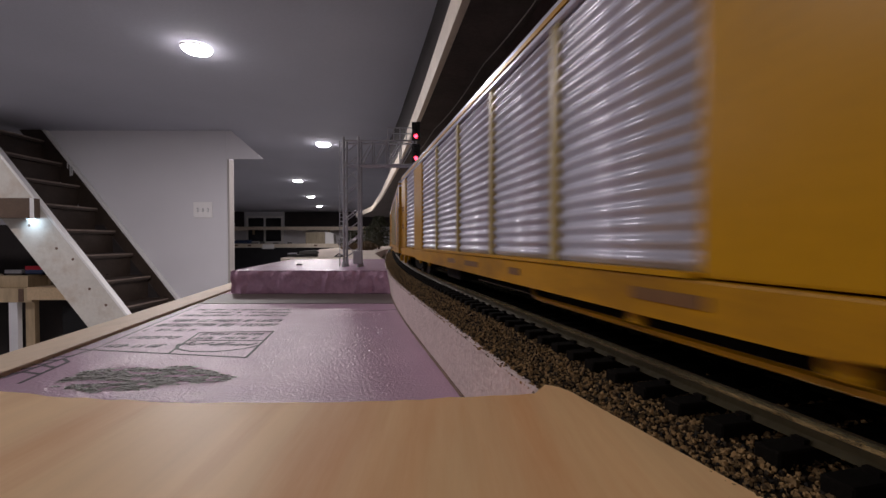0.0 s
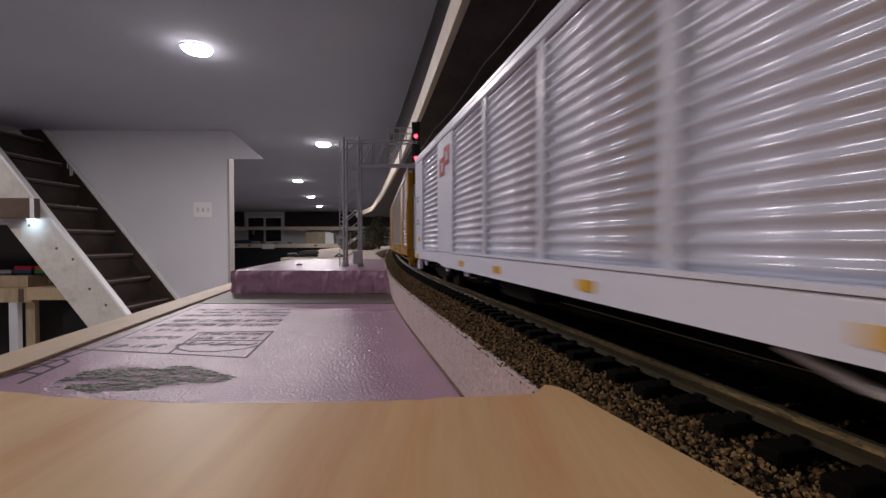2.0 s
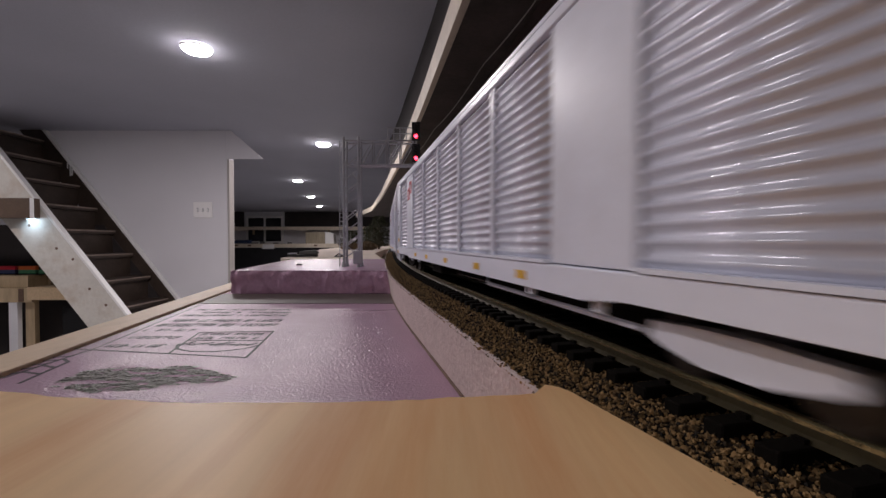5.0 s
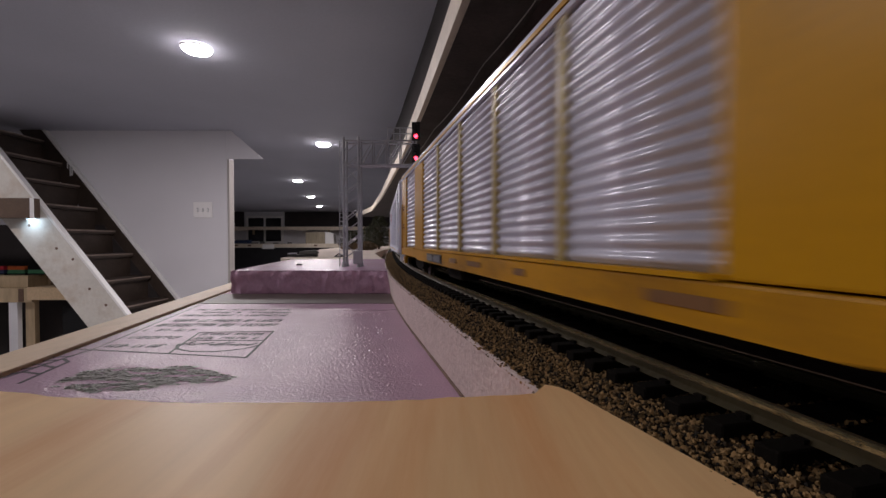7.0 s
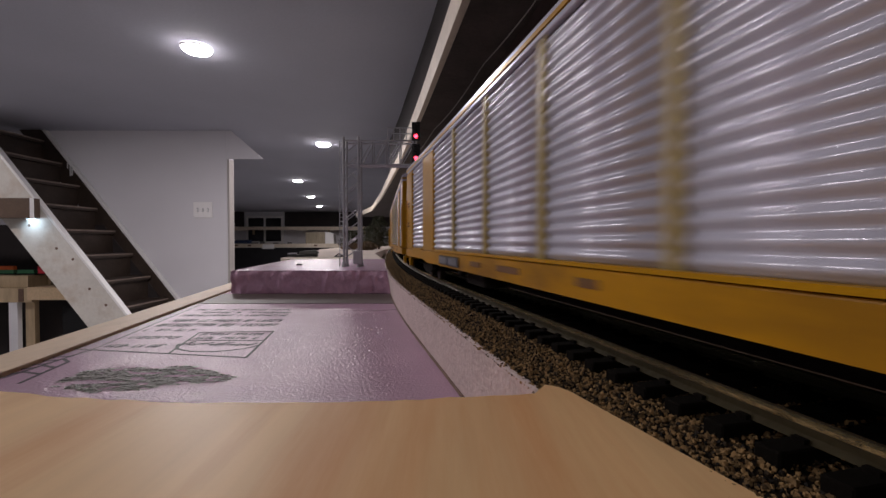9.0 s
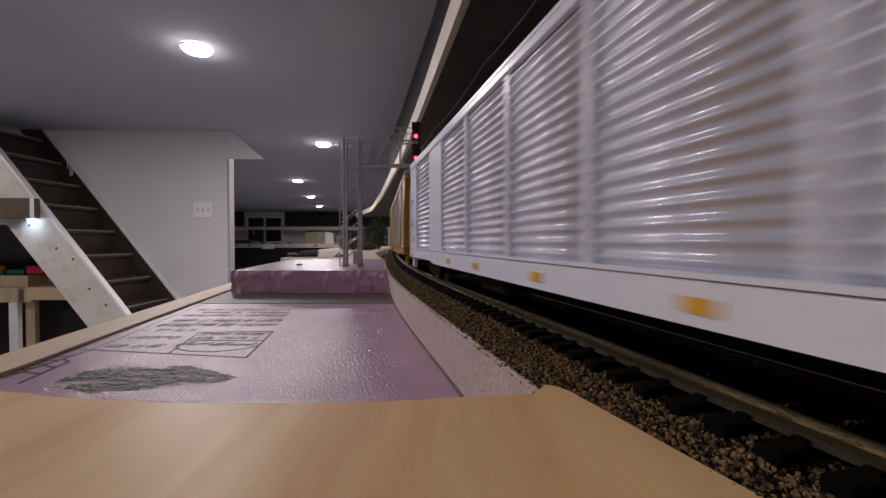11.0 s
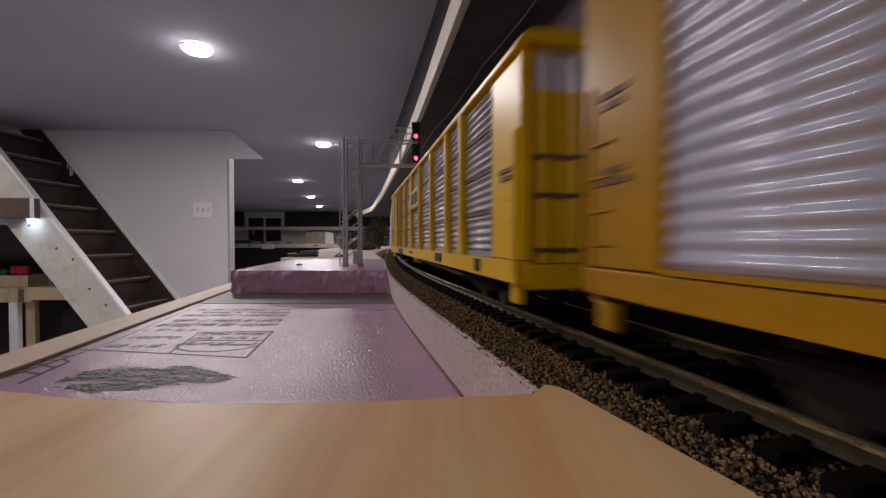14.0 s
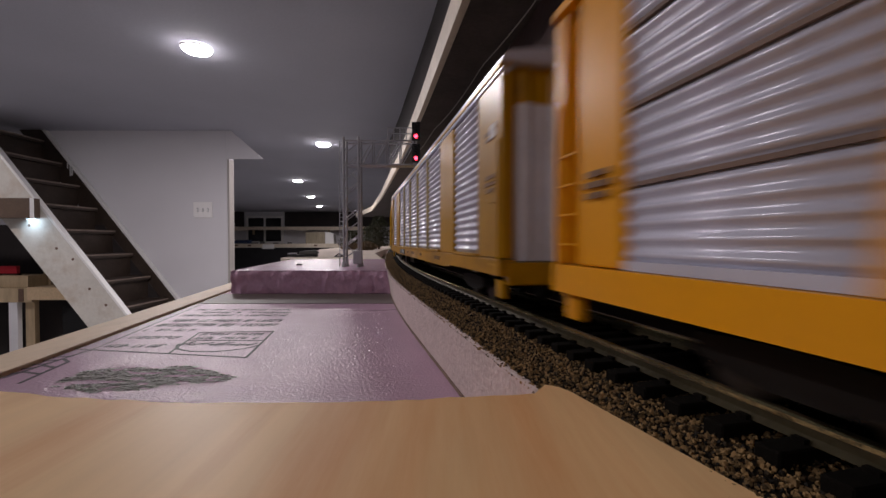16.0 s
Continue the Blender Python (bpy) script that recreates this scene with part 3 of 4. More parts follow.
def stand_outline():
    """Hand-sawn board: a shallow curved front edge, rough from the saw, and a cut along the track."""
    pts = [(-0.088, -0.12), (-0.126, 0.076)]
    for i in range(61):
        u = i / 60
        x = -0.120 + 0.1345 * u
        y = 0.0606 + 1.9 * (x + 0.030) ** 2 * (1.0 if x > -0.03 else 1.55) + 0.0005 * noise.noise(Vector((x * 260, 0.5, 3.1))) + 0.0003 * noise.noise(Vector((x * 900, 1.5, 1.1)))
        pts.append((x, min(y, 0.0755)))
    pts += [(0.0172, 0.0684), (0.0192, 0.0672), (0.0205, 0.0650), (0.0272, 0.0460), (0.0302, 0.0375), (0.0405, 0.0), (0.0520, -0.12)]
    return pts[::-1]


stand = mesh_ob("wood_board", prism(stand_outline(), FOAM_Z + 0.0005, bh), M["ply"])
tagged(stand, "pale birch board lying beside the track", "wood board")


# ---------------------------------------------------------------- upper deck and backdrop behind the train
def deck_line(y, off=0.0):
    """Front edge of the upper deck in plan."""
    ys = [-1.2, 0.0, 0.59, 1.07, 1.84, 3.3, 4.6, 6.0]
    xs = [0.26, 0.110, 0.030, -0.053, -0.196, -0.50, -0.80, -1.30]
    return float(np.interp(y, ys, xs)) + off


def deck_strip(off0, off1, z0, z1, y0, y1, step=0.1):
    bm = bmesh.new()
    rings = []
    n = int((y1 - y0) / step)
    for i in range(n + 1):
        y = y0 + (y1 - y0) * i / n
        rings.append([bm.verts.new(p) for p in ((deck_line(y, off0), y, z0), (deck_line(y, off1), y, z0), (deck_line(y, off1), y, z1), (deck_line(y, off0), y, z1))])
    for a, b in zip(rings, rings[1:]):
        for j in range(4):
            bm.faces.new((a[j], a[(j + 1) % 4], b[(j + 1) % 4], b[j]))
    bm.faces.new(rings[0])
    bm.faces.new(rings[-1][::-1])
    return bm


DECK = E + 0.35
upper = empty("upper_deck", pose(deck_line(0.6), 0.6, DECK))
tagged(upper, "upper layout deck with dark underside and pale edge strip", "deck")
uinv = upper.matrix_world.inverted()
for nm, bm, mt, lb in (("edge_strip", deck_strip(-0.002, 0.010, DECK - 0.004, DECK + 0.045, -1.1, 5.8), M["fascia"], "pale wood edge strip"),
                       ("underside", deck_strip(0.0105, 0.62, DECK, DECK + 0.018, -1.1, 5.8), M["under"], "dark brown underside"),
                       ("scenery_base", deck_strip(0.0105, 0.62, DECK + 0.0185, DECK + 0.06, -1.1, 5.8), M["dark"], "dark scenery base")):
    p = part(nm, bm, mt, upper, lb)
    p.matrix_parent_inverse = uinv
for py in (2.1, 3.4, 4.6, 5.6):
    px = deck_line(py, 0.50)
    post = part("deck_post", box(px - 0.03, px + 0.03, py - 0.03, py + 0.03, 0.0, DECK - 0.0005), M["stud"], upper, bevel=0.003)
    post.matrix_parent_inverse = uinv
setting("wall_backdrop", deck_strip(0.115, 0.145, 0.0, DECK - 0.001, -1.1, 1.45), M["backdrop"], "dark brown backdrop wall behind the track", "wall")
setting("wall_upper", deck_strip(0.15, 0.19, DECK + 0.061, CEIL - 0.001, -1.1, 4.1), M["dark"], "dark backdrop above the upper deck", "wall")


def cable():
    bm = bmesh.new()
    pts = []
    for i in range(41):
        u = i / 40
        y = 0.35 + 1.15 * u
        sag = 0.018 * abs(math.sin(u * math.pi * 2.6)) ** 0.7
        pts.append(Vector((deck_line(y, 0.093 - 0.052 * (y - 0.57)), y, DECK - 0.010 - 0.6 * sag)))
    for a, b in zip(pts, pts[1:]):
        rod(a, b, 0.0010, 6, bm)
    tagged(mesh_ob("cable", bm, M["wire"]), "thin grey cable slung under the deck", "cable")


cable()


# ---------------------------------------------------------------- signal gantry
def gantry():
    gx, gy = -0.0925, 0.42
    ob = empty("signal_gantry", pose(gx, gy, SLAB_Z))
    tagged(ob, "grey lattice cantilever railway signal with red lamps", "railway signal", "")
    H, wdt, dep = 0.1310, 0.0150, 0.0125
    posts = []
    for px in (-wdt / 2, wdt / 2):
        for py in (-dep / 2, dep / 2):
            posts.append(part("post", rod((px, py, 0), (px, py, H), 0.00125, 10), M["steel"], ob, smooth=False))
            part("foot", rod((px, py, 0), (px, py, 0.006), 0.0027, 8, r2=0.0014), M["steel"], ob, "flared footing")
    k = 9
    for i in range(k):
        z0, z1 = 0.008 + i * (H - 0.012) / k, 0.008 + (i + 1) * (H - 0.012) / k
        for py in (-dep / 2, dep / 2):
            if (i + (py > 0)) % 2 == 0 or py < 0:
                part("brace", rod((-wdt / 2, py, z0), (wdt / 2, py, z1 - 0.002), 0.0006, 6), M["steel"], ob)
        for px in (-wdt / 2, wdt / 2):
            part("brace", rod((px, -dep / 2, z0), (px, dep / 2, z1 - 0.002), 0.0005, 6), M["steel"], ob)
        if i % 3 == 0:
            part("brace", rod((-wdt / 2, dep / 2, z1), (wdt / 2, dep / 2, z0), 0.0005, 6), M["steel"], ob)
    # ladder
    lad = part("ladder", rod((-0.0128, -0.002, 0), (-0.0128, -0.002, 0.128), 0.00045, 6, rod((-0.0078, -0.006, 0), (-0.0078, -0.006, 0.128), 0.00045, 6)), M["steel"], ob, "thin access ladder")
    for i in range(30):
        z = 0.004 + i * 0.0042
        part("rung", rod((-0.0128, -0.002, z), (-0.0078, -0.006, z), 0.00035, 5), M["steel"], lad)
    part("relay_case", box(0.0028, 0.0118, -0.0125, -0.0078, 0.0035, 0.0165), M["steel"], ob, "grey relay case", bevel=0.0008)
    # arm
    za, zb, xa, xb = 0.1030, 0.1270, wdt / 2, 0.0630
    for py in (-dep / 2, dep / 2):
        for z in (za, zb):
            part("chord", rod((xa - wdt, py, z), (xb, py, z), 0.0009, 8), M["steel"], ob)
        m = 4
        for i in range(m):
            x0, x1 = xa + i * (xb - xa) / m, xa + (i + 1) * (xb - xa) / m
            part("strut", rod((x1, py, za), (x1, py, zb), 0.0006, 6), M["steel"], ob)
            part("brace", rod((x0, py, za), (x1, py, zb), 0.0006, 6), M["steel"], ob)
    deck = part("walkway", box(xa, xb, -dep / 2 + 0.001, dep / 2 - 0.001, za - 0.0005, za + 0.0005), M["steel"], ob, "grey walkway grating")
    for i in range(5):
        x = 0.037 + i * 0.0062
        part("railing", rod((x, -dep / 2 - 0.001, zb), (x, -dep / 2 - 0.001, zb + 0.0125), 0.0005, 6), M["steel"], ob)
    part("railing", rod((0.037, -dep / 2 - 0.001, zb + 0.0125), (0.063, -dep / 2 - 0.001, zb + 0.0125), 0.0005, 6), M["steel"], ob)
    part("railing", rod((0.037, -dep / 2 - 0.001, zb + 0.007), (0.063, -dep / 2 - 0.001, zb + 0.007), 0.0005, 6), M["steel"], ob)
    # two heads
    hx, hy = 0.0655, -0.0085
    part("mast", rod((hx, hy + 0.004, za - 0.002), (hx, hy + 0.004, 0.146), 0.0009, 8), M["steel"], ob)
    for z in (0.1300, 0.1082):
        head = part("signal_head", box(hx - 0.0042, hx + 0.0042, hy - 0.0015, hy + 0.0015, z - 0.0035, z + 0.0150), M["sigblack"], ob, "black signal backplate", bevel=0.0006)
        for n in range(3):
            zz = z + 0.0005 + n * 0.0050
            lens = bmesh.new()
            bmesh.ops.create_uvsphere(lens, u_segments=12, v_segments=8, radius=0.0019, matrix=pose(hx, hy - 0.0016, zz) @ Matrix.Diagonal((1, 0.4, 1, 1)))
            part("lens", lens, M["redglow"] if n == 0 else M["sigblack"], head, "lit red lens" if n == 0 else "dark lens", smooth=True)
            hood = bmesh.new()
            vs = []
            for i in range(9):
                a = math.pi * i / 8
                vs.append([hood.verts.new((hx + 0.0023 * math.cos(a), hy - 0.0014 - dd, zz + 0.0023 * math.sin(a))) for dd in (0, 0.0030)])
            for a, b in zip(vs, vs[1:]):
                hood.faces.new((a[0], a[1], b[1], b[0]))
            part("hood", hood, M["sigblack"], head)


gantry()


# ---------------------------------------------------------------- autorack cars
CAR_L = 0.328
PITCH = 0.348
TRUCK = 0.043               # truck centre from the car's end
SILL0, PANEL0, PANEL1, ROOF = 0.0092, 0.0160, 0.0612, 0.0652


def wave_panel(x0, x1, side, z0, z1, ribs, depth, y=HALF, crest=1.4):
    """A sheet with horizontal corrugations, closed behind."""
    bm = bmesh.new()
    prof = [(y - 0.0030, z0)]
    per = (z1 - z0) / ribs
    for i in range(ribs):
        za = z0 + i * per
        for k in range(8):
            f = k / 8
            prof.append((y - 0.0012 + depth * (0.5 - 0.5 * math.cos(2 * math.pi * f)) ** crest, za + f * per))
    prof.append((y - 0.0012, z1))
    prof.append((y - 0.0030, z1))
    a = [bm.verts.new((x0, side * p, z)) for p, z in prof]
    b = [bm.verts.new((x1, side * p, z)) for p, z in prof]
    for i in range(len(prof) - 1):
        bm.faces.new((a[i], a[i + 1], b[i + 1], b[i])).smooth = 0 < i < len(prof) - 2
    bm.faces.new((a[-1], a[0], b[0], b[-1]))
    bm.faces.new(a)
    bm.faces.new(b[::-1])
    return bm


def side_box(x0, x1, side, z0, z1, y1=HALF, thick=0.003):
    return box(x0, x1, *sorted((side * (y1 - thick), side * y1)), z0, z1)


def bars(car, side, x, z, rows, mt, h=0.0010, gap=0.0018, label="unreadable small lettering"):
    for i, l in enumerate(rows):
        part("lettering", box(x - l / 2, x + l / 2, *sorted((side * (HALF - 0.0002), side * (HALF + 0.00025))), z - i * gap, z - i * gap + h), mt, car, label)


def truck(car, x, frame_mat):
    bm = bmesh.new()
    for side in (-1, 1):
        prism_xz([(x - 0.013, 0.0052), (x - 0.0125, 0.0075), (x - 0.004, 0.0080), (x + 0.004, 0.0080), (x + 0.0125, 0.0075), (x + 0.013, 0.0052), (x + 0.010, 0.0042), (x + 0.004, 0.0030), (x - 0.004, 0.0030), (x - 0.010, 0.0042)],
                 side * 0.0125 - 0.0012, side * 0.0125 + 0.0012, bm)
    box(x - 0.003, x + 0.003, -0.012, 0.012, 0.004, 0.008, bm)
    t = part("truck", bm, frame_mat, car, "cast truck side frames")
    for dx in (-0.0095, 0.0095):
        w = bmesh.new()
        for side in (-1, 1):
            rod((x + dx, side * 0.0076, 0.0048), (x + dx, side * 0.0098, 0.0048), 0.0048, 20, w)
            rod((x + dx, side * 0.0072, 0.0048), (x + dx, side * 0.0077, 0.0048), 0.0054, 20, w)
        rod((x + dx, -0.008, 0.0048), (x + dx, 0.008, 0.0048), 0.0011, 8, w)
        part("wheelset", w, M["wheel"], t, "steel wheelset")


def roof_mesh():
    bm = bmesh.new()
    prof = [(-HALF, ROOF - 0.0012), (-HALF, ROOF - 0.0002), (-0.0168, ROOF + 0.0012), (-0.010, ROOF + 0.0024), (0, ROOF + 0.0028), (0.010, ROOF + 0.0024), (0.0168, ROOF + 0.0012), (HALF, ROOF - 0.0002), (HALF, ROOF - 0.0012)]
    L = CAR_L
    rings = []
    n = 62
    for i in range(n + 1):
        x = -L + L * i / n
        lift = 0.00045 if i % 2 else 0.0
        rings.append([bm.verts.new((x, y, z + (lift if abs(y) < 0.0175 else 0))) for y, z in prof])
    for a, b in zip(rings, rings[1:]):
        for j in range(len(prof)):
            bm.faces.new((a[j], a[(j + 1) % len(prof)], b[(j + 1) % len(prof)], b[j]))
    bm.faces.new(rings[0])
    bm.faces.new(rings[-1][::-1])
    return bm


def end_doors(car, paint, door, band):
    """Clamshell end doors at both ends; x = 0 is the leading end."""
    for x, sgn in ((0.0, 1), (-CAR_L, -1)):
        inner = x - sgn * 0.004
        bm = bmesh.new()
        edge = []
        for i in range(25):
            u = -1 + 2 * i / 24
            bulge = 0.0014 * (1 - abs(u) ** 6) + (0.0009 if i % 6 in (2, 3) else 0.0)
            edge.append((inner + sgn * bulge, u * (HALF - 0.0028)))
        lo = [bm.verts.new((ex, ey, SILL0 + 0.005)) for ex, ey in edge]
        hi = [bm.verts.new((ex, ey, 0.0545)) for ex, ey in edge]
        for i in range(24):
            bm.faces.new((lo[i], lo[i + 1], hi[i + 1], hi[i]))
        part("end_door", bm, door, car, "ribbed end door", smooth=False)
        bm = bmesh.new()
        lo = [bm.verts.new((ex, ey, 0.0545)) for ex, ey in edge]
        hi = [bm.verts.new((ex - sgn * 0.001, ey, ROOF - 0.0005 - 0.003 * abs(ey / HALF) ** 4)) for ex, ey in edge]
        for i in range(24):
            bm.faces.new((lo[i], lo[i + 1], hi[i + 1], hi[i]))
        part("door_header", bm, band, car, "painted header over the end door")
        part("end_sill", box(*sorted((inner, inner + sgn * 0.0035)), -HALF + 0.002, HALF - 0.002, SILL0 - 0.001, SILL0 + 0.0048), paint, car, bevel=0.0004)
        part("coupler", box(*sorted((x - sgn * 0.006, x + sgn * 0.0075)), -0.0016, 0.0016, 0.0065, 0.0095), M["underframe"], car, "dark knuckle coupler", bevel=0.0005)
        for side in (-1, 1):
            lad = part("grab_ladder", box(*sorted((x - sgn * 0.0032, x - sgn * 0.0020)), *sorted((side * (HALF - 0.0004), side * (HALF + 0.0006))), 0.011, 0.045), paint, car)
            for k in range(5):
                z = 0.013 + 0.0055 * k
                part("grab_rung", box(*sorted((x - sgn * 0.0085, x - sgn * 0.0022)), *sorted((side * (HALF + 0.0001), side * (HALF + 0.0005))), z, z + 0.0004), paint, lad)
            part("corner_step", box(*sorted((x - sgn * 0.0075, x - sgn * 0.0035)), *sorted((side * (HALF - 0.003), side * (HALF - 0.001))), 0.0045, SILL0), paint, car, bevel=0.0003)


def car_base(label, paint, roofmat, pipe=False):
    car = empty("autorack_car")
    tagged(car, label, "freight car", "autorack train")
    part("core", box(-CAR_L + 0.006, -0.006, -HALF + 0.0032, HALF - 0.0032, SILL0 + 0.002, ROOF - 0.002), M["underframe"], car, "dark inner body")
    part("roof", roof_mesh(), roofmat, car, "ribbed arched roof")
    part("center_sill", box(-CAR_L + 0.03, -0.03, -0.004, 0.004, 0.0055, SILL0 + 0.002), M["underframe"], car)
    if pipe:
        bm = rod((-0.27, 0.0135, 0.0058), (-0.20, 0.0135, 0.0058), 0.0006, 6)
        rod((-0.20, 0.0135, 0.0058), (-0.19, 0.010, 0.0068), 0.0006, 6, bm)
        part("brake_pipe", bm, paint, car)
    part("brake_box", box(-0.135, -0.115, 0.006, 0.014, 0.004, SILL0 + 0.001), M["underframe"], car, bevel=0.0006)
    for x, rear in ((-TRUCK, False), (-CAR_L + TRUCK, True)):
        truck(car, x, paint if pipe and rear else M["underframe"])
    if pipe:
        for side in (-1, 1):
            for x in (-0.022, -0.064, -0.090, -0.238, -0.264, -0.306):
                part("sill_tab", box(x - 0.0012, x + 0.0012, *sorted((side * 0.0160, side * 0.0172)), 0.0072, SILL0 + 0.0018), paint, car, bevel=0.0003)
    return car


def enclosed_car(label, paint, panel, roofmat, door, band, depth, logo=None, text=None, patches=False, plate=None, pipe=False):
    """Autorack with corrugated side screens between smooth door panels."""
    car = car_base(label, paint, roofmat, pipe)
    L = CAR_L
    ribs, crest = (19, 1.7) if patches else (19, 0.85)
    for side in (-1, 1):
        for x0, x1 in ((-0.0200, -0.0005), (-L + 0.0005, -L + 0.0208)):
            part("end_panel", side_box(x0, x1, side, PANEL0 - 0.001, PANEL1), paint, car, bevel=0.0004)
        for x0, x1 in ((-0.0770, -0.0530), (-0.2750, -0.2505)):
            part("door_panel", side_box(x0, x1, side, PANEL0 - 0.001, PANEL1, HALF - 0.0001), paint, car, bevel=0.0004)
        for x0, x1 in ((-0.0525, -0.0205), (-L + 0.0213, -0.2755)):
            part("side_screen", wave_panel(x0, x1, side, PANEL0 - 0.0004, PANEL1, ribs, depth, HALF, crest), panel, car, "corrugated galvanised screen")
        xs = [-0.0775, -0.1117, -0.1467, -0.1814, -0.2167, -0.2500]
        for a, b in zip(xs, xs[1:]):
            part("side_screen", wave_panel(b, a, side, PANEL0 - 0.0004, PANEL1, ribs, depth, HALF, crest), panel, car, "corrugated galvanised screen")
        for x in xs[1:-1]:
            part("side_post", side_box(x - 0.0011, x + 0.0011, side, PANEL0 - 0.001, PANEL1, HALF + 0.0001), paint if patches else M["dullpost"], car, "" if patches else "dull olive post", bevel=0.0003)
        if patches:
            part("top_rail", side_box(-L + 0.001, -0.001, side, PANEL1 + 0.0002, ROOF - 0.0014, HALF + 0.0002), paint, car, bevel=0.0005)
        else:
            part("top_rail", side_box(-L + 0.001, -0.001, side, PANEL1 + 0.0002, ROOF - 0.0025, HALF + 0.0001), panel, car, "galvanised top rail", bevel=0.0004)
            part("top_trim", side_box(-L + 0.001, -0.001, side, ROOF - 0.0024, ROOF - 0.0014, HALF + 0.0003), paint, car, "painted roof edge")
        sill = [(-L + 0.001, PANEL0 - 0.0012), (-L + 0.001, SILL0 + 0.0012), (-L + 0.055, SILL0 + 0.0012), (-L + 0.066, SILL0), (-0.066, SILL0), (-0.055, SILL0 + 0.0012), (-0.001, SILL0 + 0.0012), (-0.001, PANEL0 - 0.0012)]
        part("side_sill", prism_xz(sill, *sorted((side * (HALF - 0.004), side * (HALF + 0.0004)))), M["yellowsill"] if paint is M["yellow"] else paint, car, "grimy sill" if paint is M["yellow"] else "", bevel=0.0004)
        for x0, x1 in ((-0.0525, -0.0205), (-0.2500, -0.0775), (-L + 0.0213, -0.2755)):
            part("sill_ledge", side_box(x0, x1, side, PANEL0 - 0.0011, PANEL0 - 0.0004, HALF + 0.0008), paint, car)
        if patches:
            for x in (-0.010, -0.0905, -0.1235, -0.164, -0.2045, -0.2375, -L + 0.010):
                part("reflector", box(x - 0.0023, x + 0.0023, *sorted((side * (HALF + 0.0002), side * (HALF + 0.0007))), SILL0 + 0.0016, SILL0 + 0.0035), M["patch"], car, "yellow reflector patch")
            for x, z in ((-0.0122, 0.0205), (-L + 0.0148, 0.0283)):
                part("reflector", box(x - 0.0022, x + 0.0022, *sorted((side * (HALF - 0.0002), side * (HALF + 0.0003))), z - 0.0011, z + 0.0011), M["patch"], car, "yellow warning patch")
        if logo:
            for x in (-0.0650,):
                for dx, dz, w, h in ((-0.0038, 0.0046, 0.0072, 0.0016), (-0.0038, -0.0012, 0.0072, 0.0016), (-0.0068, 0.0016, 0.0016, 0.0072), (-0.0006, 0.0016, 0.0016, 0.0072), (0.0030, 0.0012, 0.0072, 0.0016), (0.0030, -0.0046, 0.0072, 0.0016), (0.0002, -0.0018, 0.0016, 0.0072), (0.0062, -0.0018, 0.0016, 0.0072)):
                    part("logo_shape", box(x + dx - w / 2, x + dx + w / 2, *sorted((side * (HALF - 0.0003), side * (HALF + 0.0002))), 0.0515 + dz - h / 2, 0.0515 + dz + h / 2), logo, car, "red painted emblem stroke")
        if text:
            bars(car, side, -L + 0.009, 0.048, (0.009, 0.007), text)
            bars(car, side, -L + 0.009, 0.036, (0.008, 0.010, 0.006), text)
            bars(car, side, -0.009, 0.042, (0.007, 0.005), text)
            bars(car, side, -0.009, 0.030, (0.006, 0.008), text)
        if paint is M["yellow"]:
            part("placard", box(-L + 0.0050, -L + 0.0090, *sorted((side * (HALF - 0.0002), side * (HALF + 0.0003))), 0.0465, 0.0500), M["paper"], car, "small pale placard")
            for x, w in ((-0.135, 0.010), (-0.158, 0.014), (-0.196, 0.006), (-0.240, 0.012)):
                part("sill_stencil", box(x - w, x, *sorted((side * (HALF + 0.0002), side * (HALF + 0.0006))), SILL0 + 0.0022, SILL0 + 0.0038), M["browntext"], car, "faded brown stencil")
        if plate:
            part("data_plate", box(-0.1220, -0.0930, *sorted((side * (HALF + 0.0003), side * (HALF + 0.0008))), SILL0 + 0.0008, SILL0 + 0.0044), M["sigblack"], car, "black data plate")
            for x0, x1 in ((-0.1210, -0.1085), (-0.1065, -0.0940)):
                part("plate_label", box(x0, x1, *sorted((side * (HALF + 0.0007), side * (HALF + 0.0011))), SILL0 + 0.0013, SILL0 + 0.0039), plate, car, "grey-blue unreadable label")
    end_doors(car, paint, door, band)
    return car


